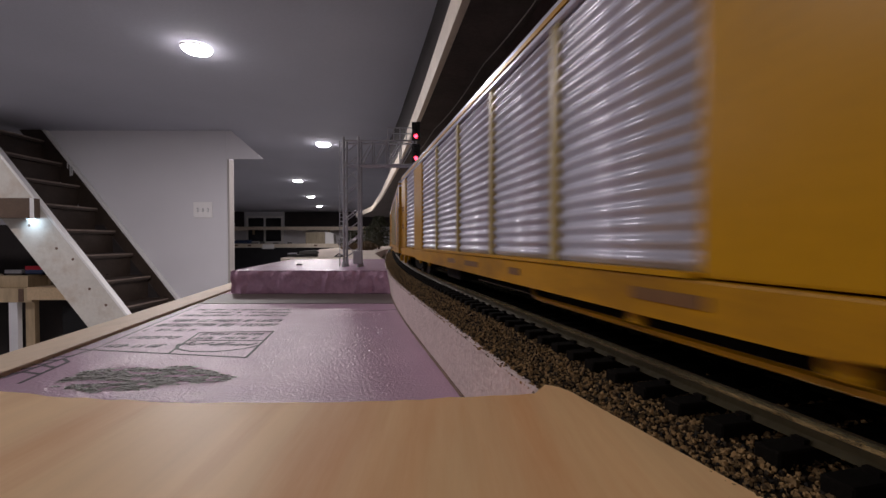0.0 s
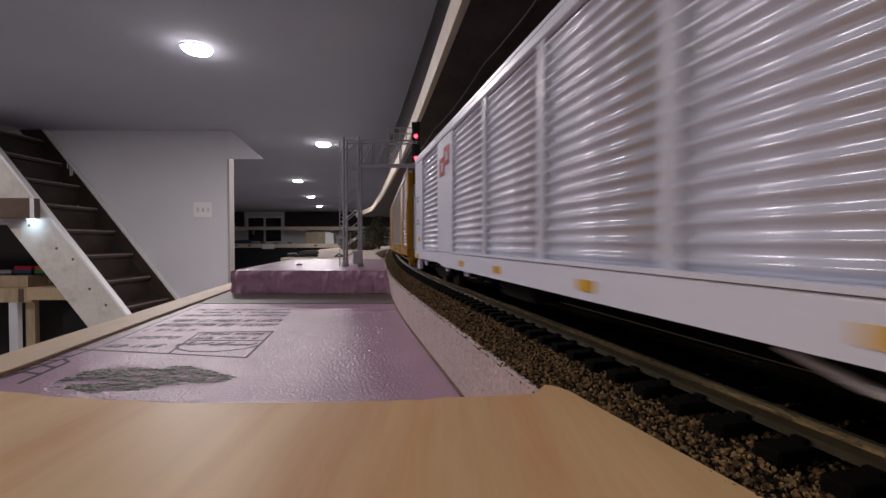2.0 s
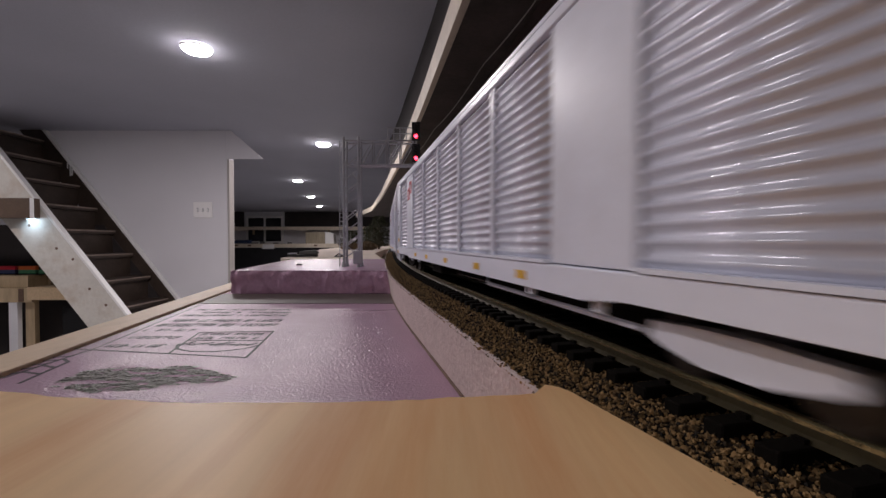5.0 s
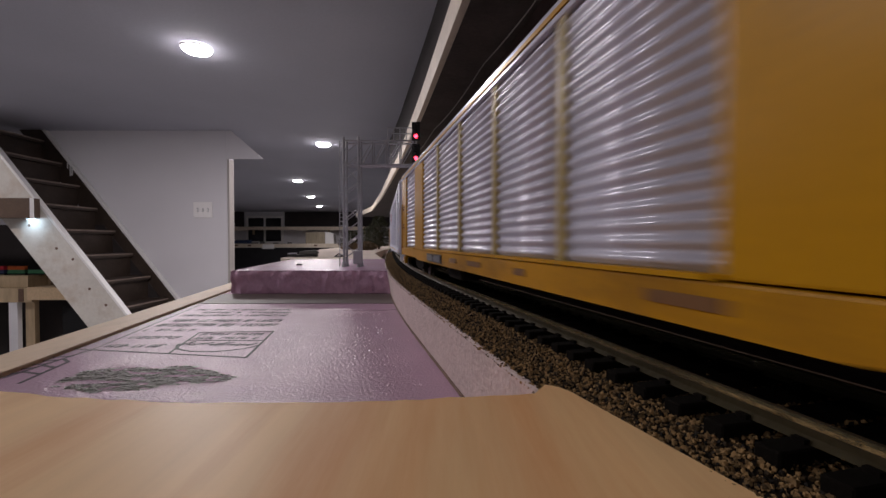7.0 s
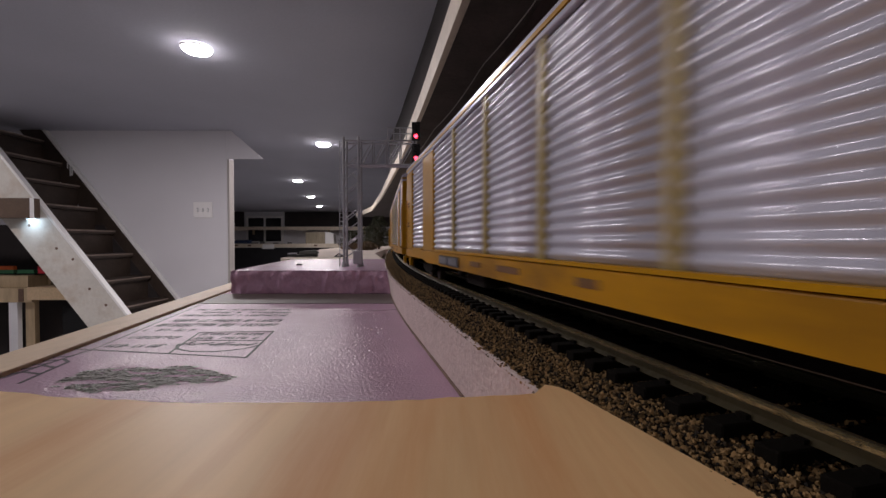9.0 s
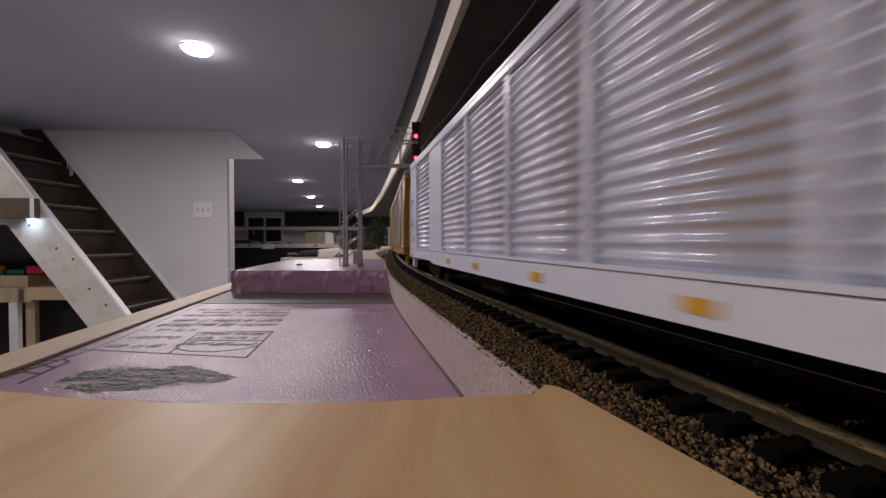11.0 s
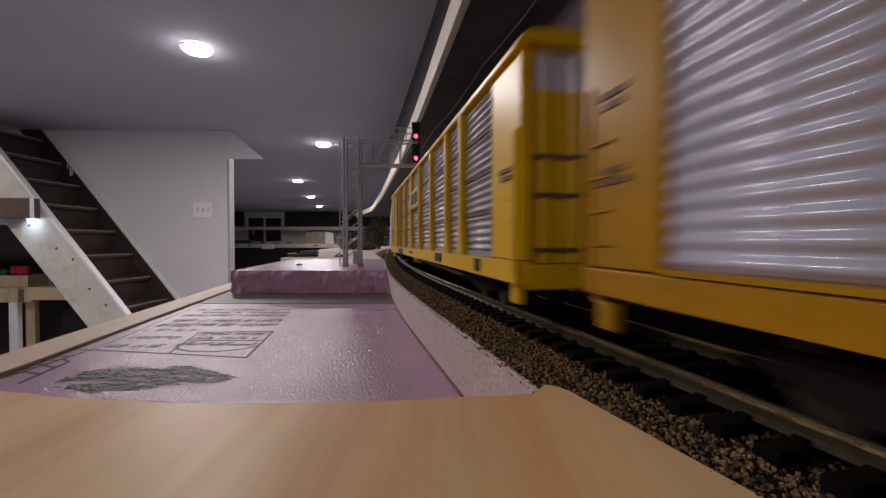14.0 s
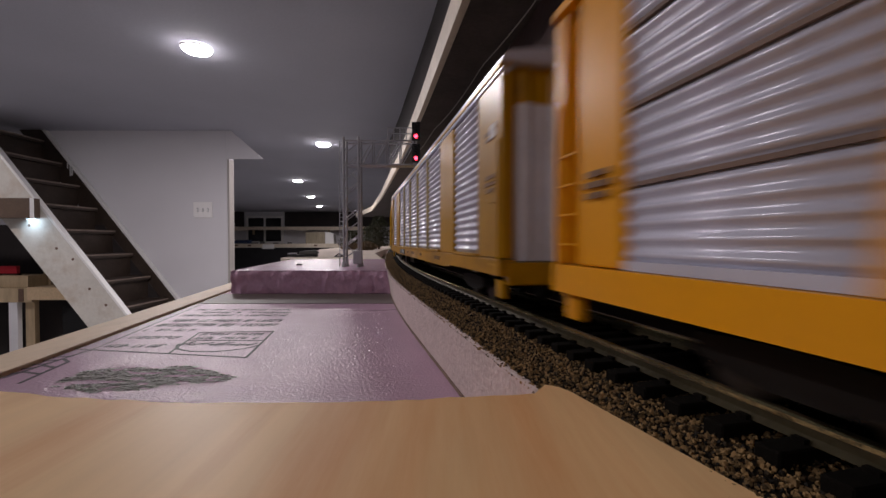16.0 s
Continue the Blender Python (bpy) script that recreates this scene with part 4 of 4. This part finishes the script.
def open_car(label, paint, panel, roofmat, door, band, sign=True):
    """Older autorack: broad posts with flared feet over seamed side sheets."""
    car = car_base(label, paint, roofmat)
    L = CAR_L
    posts = [-0.0570, -0.0795, -0.1147, -0.1497, -0.1842, -0.2196, -0.2540, -0.2772]
    for side in (-1, 1):
        for x0, x1 in ((-0.0215, -0.0092), (-L + 0.0005, -L + 0.0205)):
            part("end_panel", side_box(x0, x1, side, PANEL0 - 0.001, PANEL1 + 0.001, HALF - 0.0004), paint, car, bevel=0.0004)
        part("corner_post", side_box(-0.0045, -0.0005, side, PANEL0 - 0.001, PANEL1 + 0.001, HALF, 0.006), paint, car, bevel=0.0006)
        part("recess", side_box(-0.0090, -0.0047, side, PANEL0 - 0.001, PANEL1, HALF - 0.0022), paint, car)
        edges = [-0.0220] + posts + [-L + 0.0210]
        quarter = (PANEL1 + 0.001 - PANEL0) / 4
        part("base_strip", side_box(-L + 0.0205, -0.0217, side, PANEL0 - 0.0011, PANEL0 + 0.0003, HALF - 0.0006), panel, car, "grey lower strip")
        for a, b in zip(edges, edges[1:]):
            for k in range(4):
                z0 = PANEL0 + k * quarter
                part("side_sheet", wave_panel(b, a, side, z0 + 0.0002, z0 + quarter - 0.0002, 5, 0.0008, HALF - 0.0003), panel, car, "ribbed weathered side sheet")
        for k in range(1, 4):
            part("seam_rail", side_box(-L + 0.0207, -0.0220, side, PANEL0 + k * quarter - 0.0003, PANEL0 + k * quarter + 0.0003, HALF - 0.0009), M["seam"], car, "rusty seam")
        for x in posts:
            bm = side_box(x - 0.0014, x + 0.0014, side, PANEL0 - 0.001, PANEL1 + 0.001, HALF + 0.0010)
            ya, yb = sorted((side * (HALF - 0.001), side * (HALF + 0.0009)))
            prism_xz([(x - 0.0040, PANEL0 - 0.0010), (x + 0.0040, PANEL0 - 0.0010), (x + 0.0015, PANEL0 + 0.012), (x - 0.0015, PANEL0 + 0.012)], ya, yb, bm)
            part("side_post", bm, paint, car, "broad post with a flared foot")
        part("top_rail", side_box(-L + 0.001, -0.001, side, PANEL1 + 0.0012, ROOF - 0.0010, HALF + 0.0008), paint, car, bevel=0.0005)
        sill = [(-L + 0.001, PANEL0 - 0.0012), (-L + 0.001, SILL0 + 0.0004), (-0.1050, SILL0 + 0.0004), (-0.1050, SILL0 + 0.0046), (-0.0695, SILL0 + 0.0046), (-0.0695, SILL0 + 0.0004), (-0.001, SILL0 + 0.0004), (-0.001, PANEL0 - 0.0012)]
        part("side_sill", prism_xz(sill, *sorted((side * (HALF - 0.0034), side * (HALF + 0.0006)))), paint, car, "sill notched round the data plate")
        plate = part("data_plate", box(-0.1046, -0.0699, *sorted((side * (HALF - 0.0012), side * (HALF + 0.0002))), SILL0 + 0.0002, SILL0 + 0.0044), M["sigblack"], car, "black data plate")
        for dx in (-0.0955, -0.0790):
            part("plate_label", box(dx - 0.0068, dx + 0.0068, *sorted((side * (HALF + 0.0001), side * (HALF + 0.0005))), SILL0 + 0.0008, SILL0 + 0.0036), M["platelabel"], plate, "pale unreadable label")
        if sign:
            s = part("name_board", box(-0.1826, -0.1513, *sorted((side * (HALF - 0.001), side * (HALF + 0.0008))), 0.0393, 0.0505), paint, car, "yellow name board")
            for i, w in enumerate((0.0022, 0.0034, 0.0018, 0.0040, 0.0026, 0.0030)):
                part("name_stroke", box(-0.1535 - i * 0.0047 - w, -0.1535 - i * 0.0047, *sorted((side * (HALF + 0.0007), side * (HALF + 0.0011))), 0.0415 + 0.0008 * (i % 2), 0.0490), M["seam"], s, "dark unreadable stroke")
            part("name_rule", box(-0.1826, -0.1513, *sorted((side * (HALF + 0.0007), side * (HALF + 0.0011))), 0.0396, 0.0401), M["seam"], s)
        bars(car, side, -0.0152, 0.030, (0.006, 0.008, 0.006), M["browntext"])
        bars(car, side, -L + 0.009, 0.036, (0.009, 0.006), M["browntext"])
        part("sill_lettering", box(-0.158, -0.140, *sorted((side * (HALF + 0.0005), side * (HALF + 0.0009))), SILL0 + 0.0024, SILL0 + 0.0038), M["browntext"], car, "faded lettering")
        for x0, x1 in ((-0.2460, -0.2330), (-0.3005, -0.2952)):
            part("sill_box", box(x0, x1, *sorted((side * (HALF + 0.0005), side * (HALF + 0.0010))), SILL0 + 0.0014, SILL0 + 0.0050), M["sigblack"], car, "small black plate")
        part("train_pipe", rod((-0.265, side * 0.0150, 0.0070), (-0.165, side * 0.0160, 0.0086), 0.0007, 6), M["seam"], car, "rusty pipe under the sill")
        tank = part("air_tank", rod((-0.150, side * 0.0128, 0.0074), (-0.133, side * 0.0128, 0.0074), 0.0023, 16), M["amber"], car, "orange air tank", smooth=False)
    end_doors(car, paint, door, band)
    if sign:
        for z, y0 in ((0.0172, -0.004), (0.0300, 0.001), (0.0390, -0.002)):
            part("end_step", box(-L + 0.0016, -L + 0.0030, y0, 0.0155, z - 0.0005, z + 0.0005), M["seam"], car, "dark step on the end door")
    return car


def train():
    y, b, o, w = M["yellow"], M["bright"], M["amber"], M["white"]
    g, d = M["galv"], M["galvdull"]
    lead = enclosed_car("yellow autorack freight car with silver corrugated sides", y, g, g, M["doorgrey"], y, 0.00075, text=M["browntext"], pipe=True)
    whites = enclosed_car("white autorack freight car with grey corrugated sides", w, M["whitescreen"], w, M["doorgrey"], M["amber"], 0.00080, logo=M["red"], text=M["greytext"], patches=True, pipe=True)
    plain = enclosed_car("plain white autorack freight car with grey sides", w, M["whitescreen"], w, M["doorgrey"], M["amber"], 0.00080, text=M["greytext"], patches=True)
    plated = enclosed_car("yellow autorack freight car with a pale sill plate", y, g, g, M["doorgrey"], y, 0.00075, text=M["browntext"], plate=M["platelabel"])
    bright = open_car("bright yellow autorack with seamed grey sides", b, d, b, b, M["whitescreen"])
    amber = open_car("orange-yellow autorack with seamed grey sides", o, g, o, M["doorgrey"], o, False)
    I = Matrix.Identity(4)
    order = {-2: plated, -1: lead, 0: whites, 1: copy_thing(whites, I), 2: copy_thing(plated, I), 3: copy_thing(plated, I), 4: plain, 5: bright, 6: copy_thing(plated, I), 7: amber}
    return order


CARS = train()


# ---------------------------------------------------------------- the far end of the room
def far_window():
    y = BACK - 0.002
    ob = empty("window_1", pose(-5.94, y, E + 0.40))
    tagged(ob, "white framed sliding basement window, dark outside", "window", kind="structure")
    w, h = 0.62, 0.46
    for nm, a in (("window_frame", (-w, w, h - 0.07, h)), ("window_frame", (-w, w, -h, -h + 0.07)), ("window_frame", (-w, -w + 0.07, -h + 0.07, h - 0.07)), ("window_frame", (w - 0.07, w, -h + 0.07, h - 0.07)), ("mullion", (-0.03, 0.03, -h + 0.07, h - 0.07))):
        part(nm, box(a[0], a[1], -0.06, 0.0, a[2], a[3]), M["trim"], ob, bevel=0.004)
    for x0, x1 in ((-w + 0.07, -0.03), (0.03, w - 0.07)):
        part("pane", box(x0, x1, -0.03, -0.02, -h + 0.07, h - 0.07), M["glass"], ob, "dark glass pane")


far_window()
for x0, x1 in ((-8.0, -6.64), (-5.28, -1.2)):
    setting("dark_panel", box(x0, x1, BACK - 0.03, BACK - 0.001, E + 0.50, CEIL - 0.003), M["dark"], "dark upper wall panelling", "wall panel")


def far_layout():
    up = empty("layout_shelf", pose(-5.0, 13.2, E + 0.43))
    tagged(up, "pale wooden upper layout shelf along the far wall", "shelf")
    part("shelf_edge", box(-2.6, 3.0, -0.02, 0.02, -0.055, 0.055), M["fascia"], up, "pale wood edge", bevel=0.004)
    part("shelf_board", box(-2.6, 3.0, 0.021, 0.49, -0.02, 0.02), M["stud"], up)
    for x in (-2.2, -1.3, 1.2, 2.4):
        part("bracket", prism_xz([(x - 0.02, -0.021), (x + 0.02, -0.021), (x + 0.02, -0.20), (x - 0.02, -0.20)], 0.40, 0.489), M["stud"], up)
    for x, w in ((-1.72, 0.42), (0.35, 0.3)):
        part("splice_block", box(x, x + w, -0.05, -0.021, -0.075, -0.01), M["fascia"], up, bevel=0.004)
    lo = empty("layout_table", pose(-4.0, 12.4, E - 0.07))
    tagged(lo, "long layout table with pale edge and black skirt", "table")
    part("table_top", box(-4.0, 3.6, 0.0, 1.25, -0.03, 0.0), M["plaster"], lo)
    part("table_edge", box(-4.0, 3.6, -0.022, -0.001, -0.11, 0.012), M["fascia"], lo, "pale wood edge", bevel=0.003)
    part("skirt", box(-4.0, 3.6, 0.02, 0.04, -E + 0.07, -0.112), M["black"], lo, "black cloth skirt")
    for x in (-3.6, -1.0, 1.4, 3.4):
        part("leg", box(x, x + 0.09, 0.3, 0.39, -E + 0.07, -0.031), M["stud"], lo)
    for x in (-2.3, -1.9, 0.1, 0.9, 1.5):
        part("edge_stain", box(x, x + 0.10, -0.0255, -0.0222, -0.07, -0.02), M["seam"], lo, "dark tag on the edge")
    part("paper_tag", box(-1.46, -1.10, -0.028, -0.0225, -0.15, -0.01), M["paper"], lo, "white paper tag")
    top = E - 0.07
    slat = empty("slatted_panel", pose(-3.98, 12.75, top))
    tagged(slat, "brown slatted wooden panel standing on the table", "wood panel")
    for i in range(8):
        part("slat", box(-0.30 + i * 0.076, -0.30 + i * 0.076 + 0.068, 0, 0.03, 0.0, 0.37), M["woodpanel"], slat, bevel=0.003)
    part("back_board", box(-0.30, 0.30, 0.031, 0.04, 0.0, 0.36), M["dark"], slat)
    wb = mesh_ob("white_box", prism_xz([(-3.65, top), (-3.38, top), (-3.40, top + 0.30), (-3.50, top + 0.36), (-3.65, top + 0.37)], 12.7, 12.95), M["paper"], bevel=0.006)
    tagged(wb, "white cardboard box on the far table", "box")
    bb = mesh_ob("blue_case", box(-6.4, -5.95, 12.55, 12.8, top, top + 0.12), M["blue"], bevel=0.02)
    tagged(bb, "dark blue case on the far table", "case")
    for x, w, h in ((-5.85, 0.2, 0.05), (-5.6, 0.14, 0.08), (-5.2, 0.16, 0.04), (-4.75, 0.12, 0.05)):
        c = mesh_ob("freight_car", box(x, x + w, 12.5, 12.56, top, top + h), M["greyplastic"], bevel=0.008)
        tagged(c, "small dark model freight car on the far table", "model car", "parked model cars")


far_layout()


# ---------------------------------------------------------------- scenery past the signal
def plaster_ground():
    bm = prism([(-0.207, 0.605), (-0.262, 0.66), (-0.30, 0.93), (-0.42, 1.40), (-0.52, 2.25), (-0.21, 2.25), (-0.195, 1.35), (-0.155, 0.93), (-0.088, 0.605)], FOAM_Z + 0.0006, SLAB_Z - 0.0008)
    ob = mesh_ob("plaster_ground", bm, M["plaster"])
    tagged(ob, "tan plaster and foam base beyond the slab", "scenery base", kind="structure")


plaster_ground()


def small_tool():
    ob = empty("model_flatcar", pose(-0.234, 0.69, SLAB_Z, 0, 0, 8))
    tagged(ob, "small grey plastic model part lying on the base", "model part")
    part("base", box(-0.026, 0.022, -0.007, 0.007, 0.0, 0.004), M["sigblack"], ob, bevel=0.001)
    part("cover", prism_xz([(-0.008, 0.0042), (0.022, 0.0042), (0.024, 0.008), (0.019, 0.0115), (0.0, 0.0105), (-0.007, 0.008)], -0.007, 0.007), M["greyplastic"], ob, "grey moulded cover", bevel=0.001)
    part("tip", box(-0.026, -0.012, -0.005, 0.005, 0.0042, 0.0065), M["greytext"], ob, bevel=0.0008)
    ob = empty("clip", pose(-0.175, 0.69, SLAB_Z))
    tagged(ob, "small black wire clip lying on the base", "clip")
    bm = rod((-0.008, 0, 0.001), (0.008, 0.002, 0.001), 0.0010, 6)
    rod((-0.006, 0, 0.0015), (-0.001, 0.001, 0.0055), 0.0008, 6, bm)
    rod((-0.001, 0.001, 0.0055), (0.005, 0.002, 0.002), 0.0008, 6, bm)
    part("wire_body", bm, M["sigblack"], ob)
    ob = mesh_ob("foam_scrap", prism_xz([(-0.0028, 0), (0.0028, 0), (0.0024, 0.0014), (0.0003, 0.0009), (-0.002, 0.0018)], -0.002, 0.002), M["ink"], bevel=0.0003)
    ob.matrix_world = pose(-0.156, 0.445, SLAB_Z)
    tagged(ob, "tiny dark scrap lying on the foam slab", "scrap")


small_tool()


def shrub(name, x, y, z, r, h, material, label, n, seed):
    rng = random.Random(seed)
    ob = empty(name, pose(x, y, z))
    tagged(ob, label, "shrub", "shrubs beside the track")
    bm = bmesh.new()
    for i in range(7):
        a = rng.uniform(0, 6.28)
        tip = (r * 0.6 * math.cos(a), r * 0.6 * math.sin(a), h * rng.uniform(0.5, 0.85))
        rod((0, 0, 0), tip, 0.0022, 6, bm, 0.0006)
    part("stems", bm, M["bark"], ob, "thin brown stems")
    verts, faces = [], []
    for i in range(n):
        a, u = rng.uniform(0, 6.28), rng.random()
        zz = h * (0.10 + 0.9 * u)
        rr = r * (0.35 + 0.75 * math.sin(math.pi * min(1, 0.25 + 0.72 * u))) * math.sqrt(rng.random())
        rr *= 0.75 + 0.5 * abs(noise.noise(Vector((math.cos(a) * 2, math.sin(a) * 2, zz * 40 + seed))))
        c = Vector((rr * math.cos(a), rr * math.sin(a), zz))
        q = Euler((rng.uniform(0, 6.28), rng.uniform(0, 6.28), rng.uniform(0, 6.28))).to_matrix()
        s = rng.uniform(0.0016, 0.0038)
        b = len(verts)
        for p in ((-s, 0, 0), (0, -s * 0.6, s * 0.2), (s, 0, 0), (0, s * 0.6, -s * 0.2)):
            verts.append(tuple(c + q @ Vector(p)))
        faces += [(b, b + 1, b + 2), (b, b + 2, b + 3)]
    me = bpy.data.meshes.new("crown")
    me.from_pydata(verts, [], faces)
    me.materials.append(material)
    cr = new("crown", me)
    cr.parent = ob
    return ob


shrub("shrub", -0.222, 1.42, SLAB_Z - 0.001, 0.045, 0.115, M["leaf"], "dark green model shrub beside the track", 2600, 1)
shrub("shrub", -0.275, 1.55, SLAB_Z - 0.001, 0.050, 0.085, M["leaf"], "low dark green model shrub beside the track", 2200, 2)
shrub("shrub", -0.36, 1.62, SLAB_Z - 0.001, 0.055, 0.070, M["leaf"], "low spreading dark green model shrub", 2000, 3)
shrub("dry_scrub", -0.232, 1.25, SLAB_Z - 0.001, 0.034, 0.026, M["drygrass"], "low tan model scrub beside the track", 1500, 4)
shrub("dry_scrub", -0.30, 1.33, SLAB_Z - 0.001, 0.036, 0.022, M["drygrass"], "low tan model scrub on the base", 1300, 5)


# ---------------------------------------------------------------- under the stair
def under_stair():
    beam = mesh_ob("timber_beam", box(-4.6, -2.965, 2.95, 3.02, E + 0.17, E + 0.315), M["beam"], bevel=0.004)
    tagged(beam, "dark brown timber beam against the stair stringer", "beam")
    br = mesh_ob("steel_bracket", box(-2.966, -2.940, 2.942, 2.9495, E + 0.165, E + 0.315), M["plate"], bevel=0.002)
    tagged(br, "pale steel bracket at the beam end", "bracket")
    bench = empty("under_stair_bench", pose(-3.4, 3.3, 0))
    tagged(bench, "rough lumber bench under the stair", "bench")
    top = E - 0.373
    part("front_rail", box(-1.2, 0.10, -0.02, 0.02, top - 0.115, top), M["stud"], bench, "pale pine rail", bevel=0.004)
    part("bench_top", box(-1.2, 0.45, 0.021, 0.36, top - 0.02, top), M["stud"], bench)
    part("corner_block", box(0.101, 0.45, -0.06, 0.02, top - 0.09, top + 0.01), M["pine"], bench, "sawn pine end", bevel=0.004)
    part("leg", box(-0.09, -0.02, -0.02, 0.02, 0.0, top - 0.116), M["siding"], bench, "pale leg", bevel=0.003)
    part("leg", box(-0.005, 0.07, 0.03, 0.07, 0.0, top - 0.021), M["stud"], bench, bevel=0.003)
    part("leg", box(-1.1, -1.02, -0.02, 0.02, 0.0, top - 0.116), M["stud"], bench, bevel=0.003)
    part("riser_block", box(-1.2, 0.02, 0.03, 0.25, top + 0.001, top + 0.095), M["stud"], bench, "stacked pine riser", bevel=0.003)
    part("small_bracket", box(-0.004, 0.035, -0.026, -0.0205, top - 0.11, top - 0.005), M["seam"], bench, "dark metal strap")
    bin_ = mesh_ob("storage_bin", box(-3.12, -2.86, 3.34, 3.6, 0.30, 0.72), M["black"], bevel=0.015)
    tagged(bin_, "black plastic storage bin under the stair", "bin")
    shelf = mesh_ob("bin_shelf", box(-3.2, -2.5, 3.1, 3.66, 0.27, 0.298), M["stud"], bevel=0.003)
    tagged(shelf, "low lumber shelf under the stair", "shelf")
    for x in (-3.15, -2.58):
        part("leg", box(x, x + 0.05, 3.15, 3.2, 0.0, 0.269), M["stud"], shelf)
    # Thin dark sheet added over the white wall to darken the space here.
    setting("dark_sheet_under_stair", prism_xz([(-5.0, 0.0), (-1.95, 0.0), (-3.03, 1.40), (-5.0, 1.40)], STAIR_WALL - 0.048, STAIR_WALL - 0.042), M["dark"], "dark sheet added to darken the space under the stair", "wall")
    pole = mesh_ob("wood_offcut", box(-3.42, -3.36, 3.50, 3.53, top + 0.001, top + 0.30), M["stud"], bevel=0.003)
    tagged(pole, "upright wooden offcut behind the bench", "offcut")

    led = empty("led_strip", pose(-3.02, 3.0, E + 0.166))
    tagged(led, "small bluish led strip under the beam", "led strip")
    part("glow_bar", box(-0.02, 0.03, -0.01, 0.01, -0.006, 0.002), M["ledglow"], led, "glowing bluish diffuser")
    data = bpy.data.lights.new("led_lamp", "AREA")
    data.size, data.energy, data.color = 0.10, 0.30, (0.60, 0.80, 1.0)
    new("led_lamp", data).matrix_world = look((-3.02, 2.99, E + 0.157), (-2.98, 3.06, E))


under_stair()
STACK_Z = E - 0.373 + 0.0955


def stack_car(kind, material, upper):
    car = empty("stack_car")
    tagged(car, kind, "freight car", "container train under the stair")
    part("well", box(-0.078, 0.078, -0.014, 0.014, 0.004, 0.014), M["underframe"], car, bevel=0.001)
    for x in (-0.08, 0.08):
        part("truck", box(x - 0.010, x + 0.010, -0.010, 0.010, 0.0, 0.006), M["underframe"], car)
    part("container", box(-0.07, 0.07, -0.0138, 0.0138, 0.0142, 0.044), material, car, "painted lower container", bevel=0.0008)
    if upper is not None:
        part("container", box(-0.07, 0.07, -0.0138, 0.0138, 0.0446, 0.076), upper, car, "painted upper container", bevel=0.0008)
    return car


STACKS = [stack_car(k, M[a], M[u] if u else None) for k, a, u in (
    ("dark container car with one pale container", "greytext", None), ("container car with blue and red containers", "blue", "red"),
    ("container car with green and orange containers", "green", "orange"), ("container car with a low green container", "green", None),
    ("container car with two red containers", "red", "red"))]


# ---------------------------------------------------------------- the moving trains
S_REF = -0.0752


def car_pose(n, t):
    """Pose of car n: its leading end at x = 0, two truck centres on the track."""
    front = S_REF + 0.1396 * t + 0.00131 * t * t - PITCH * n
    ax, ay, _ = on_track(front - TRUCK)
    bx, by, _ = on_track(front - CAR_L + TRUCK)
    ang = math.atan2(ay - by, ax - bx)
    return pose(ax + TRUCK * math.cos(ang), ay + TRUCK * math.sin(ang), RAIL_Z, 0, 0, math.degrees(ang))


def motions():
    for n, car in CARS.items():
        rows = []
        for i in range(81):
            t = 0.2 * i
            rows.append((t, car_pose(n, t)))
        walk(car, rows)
    for k, car in enumerate(STACKS):
        x0 = -3.56 + 0.17 * k
        walk(car, [(0, pose(x0, 3.40, STACK_Z)), (8.0, pose(x0 - 0.36, 3.40, STACK_Z)), (16.0, pose(x0 - 0.72, 3.40, STACK_Z))])


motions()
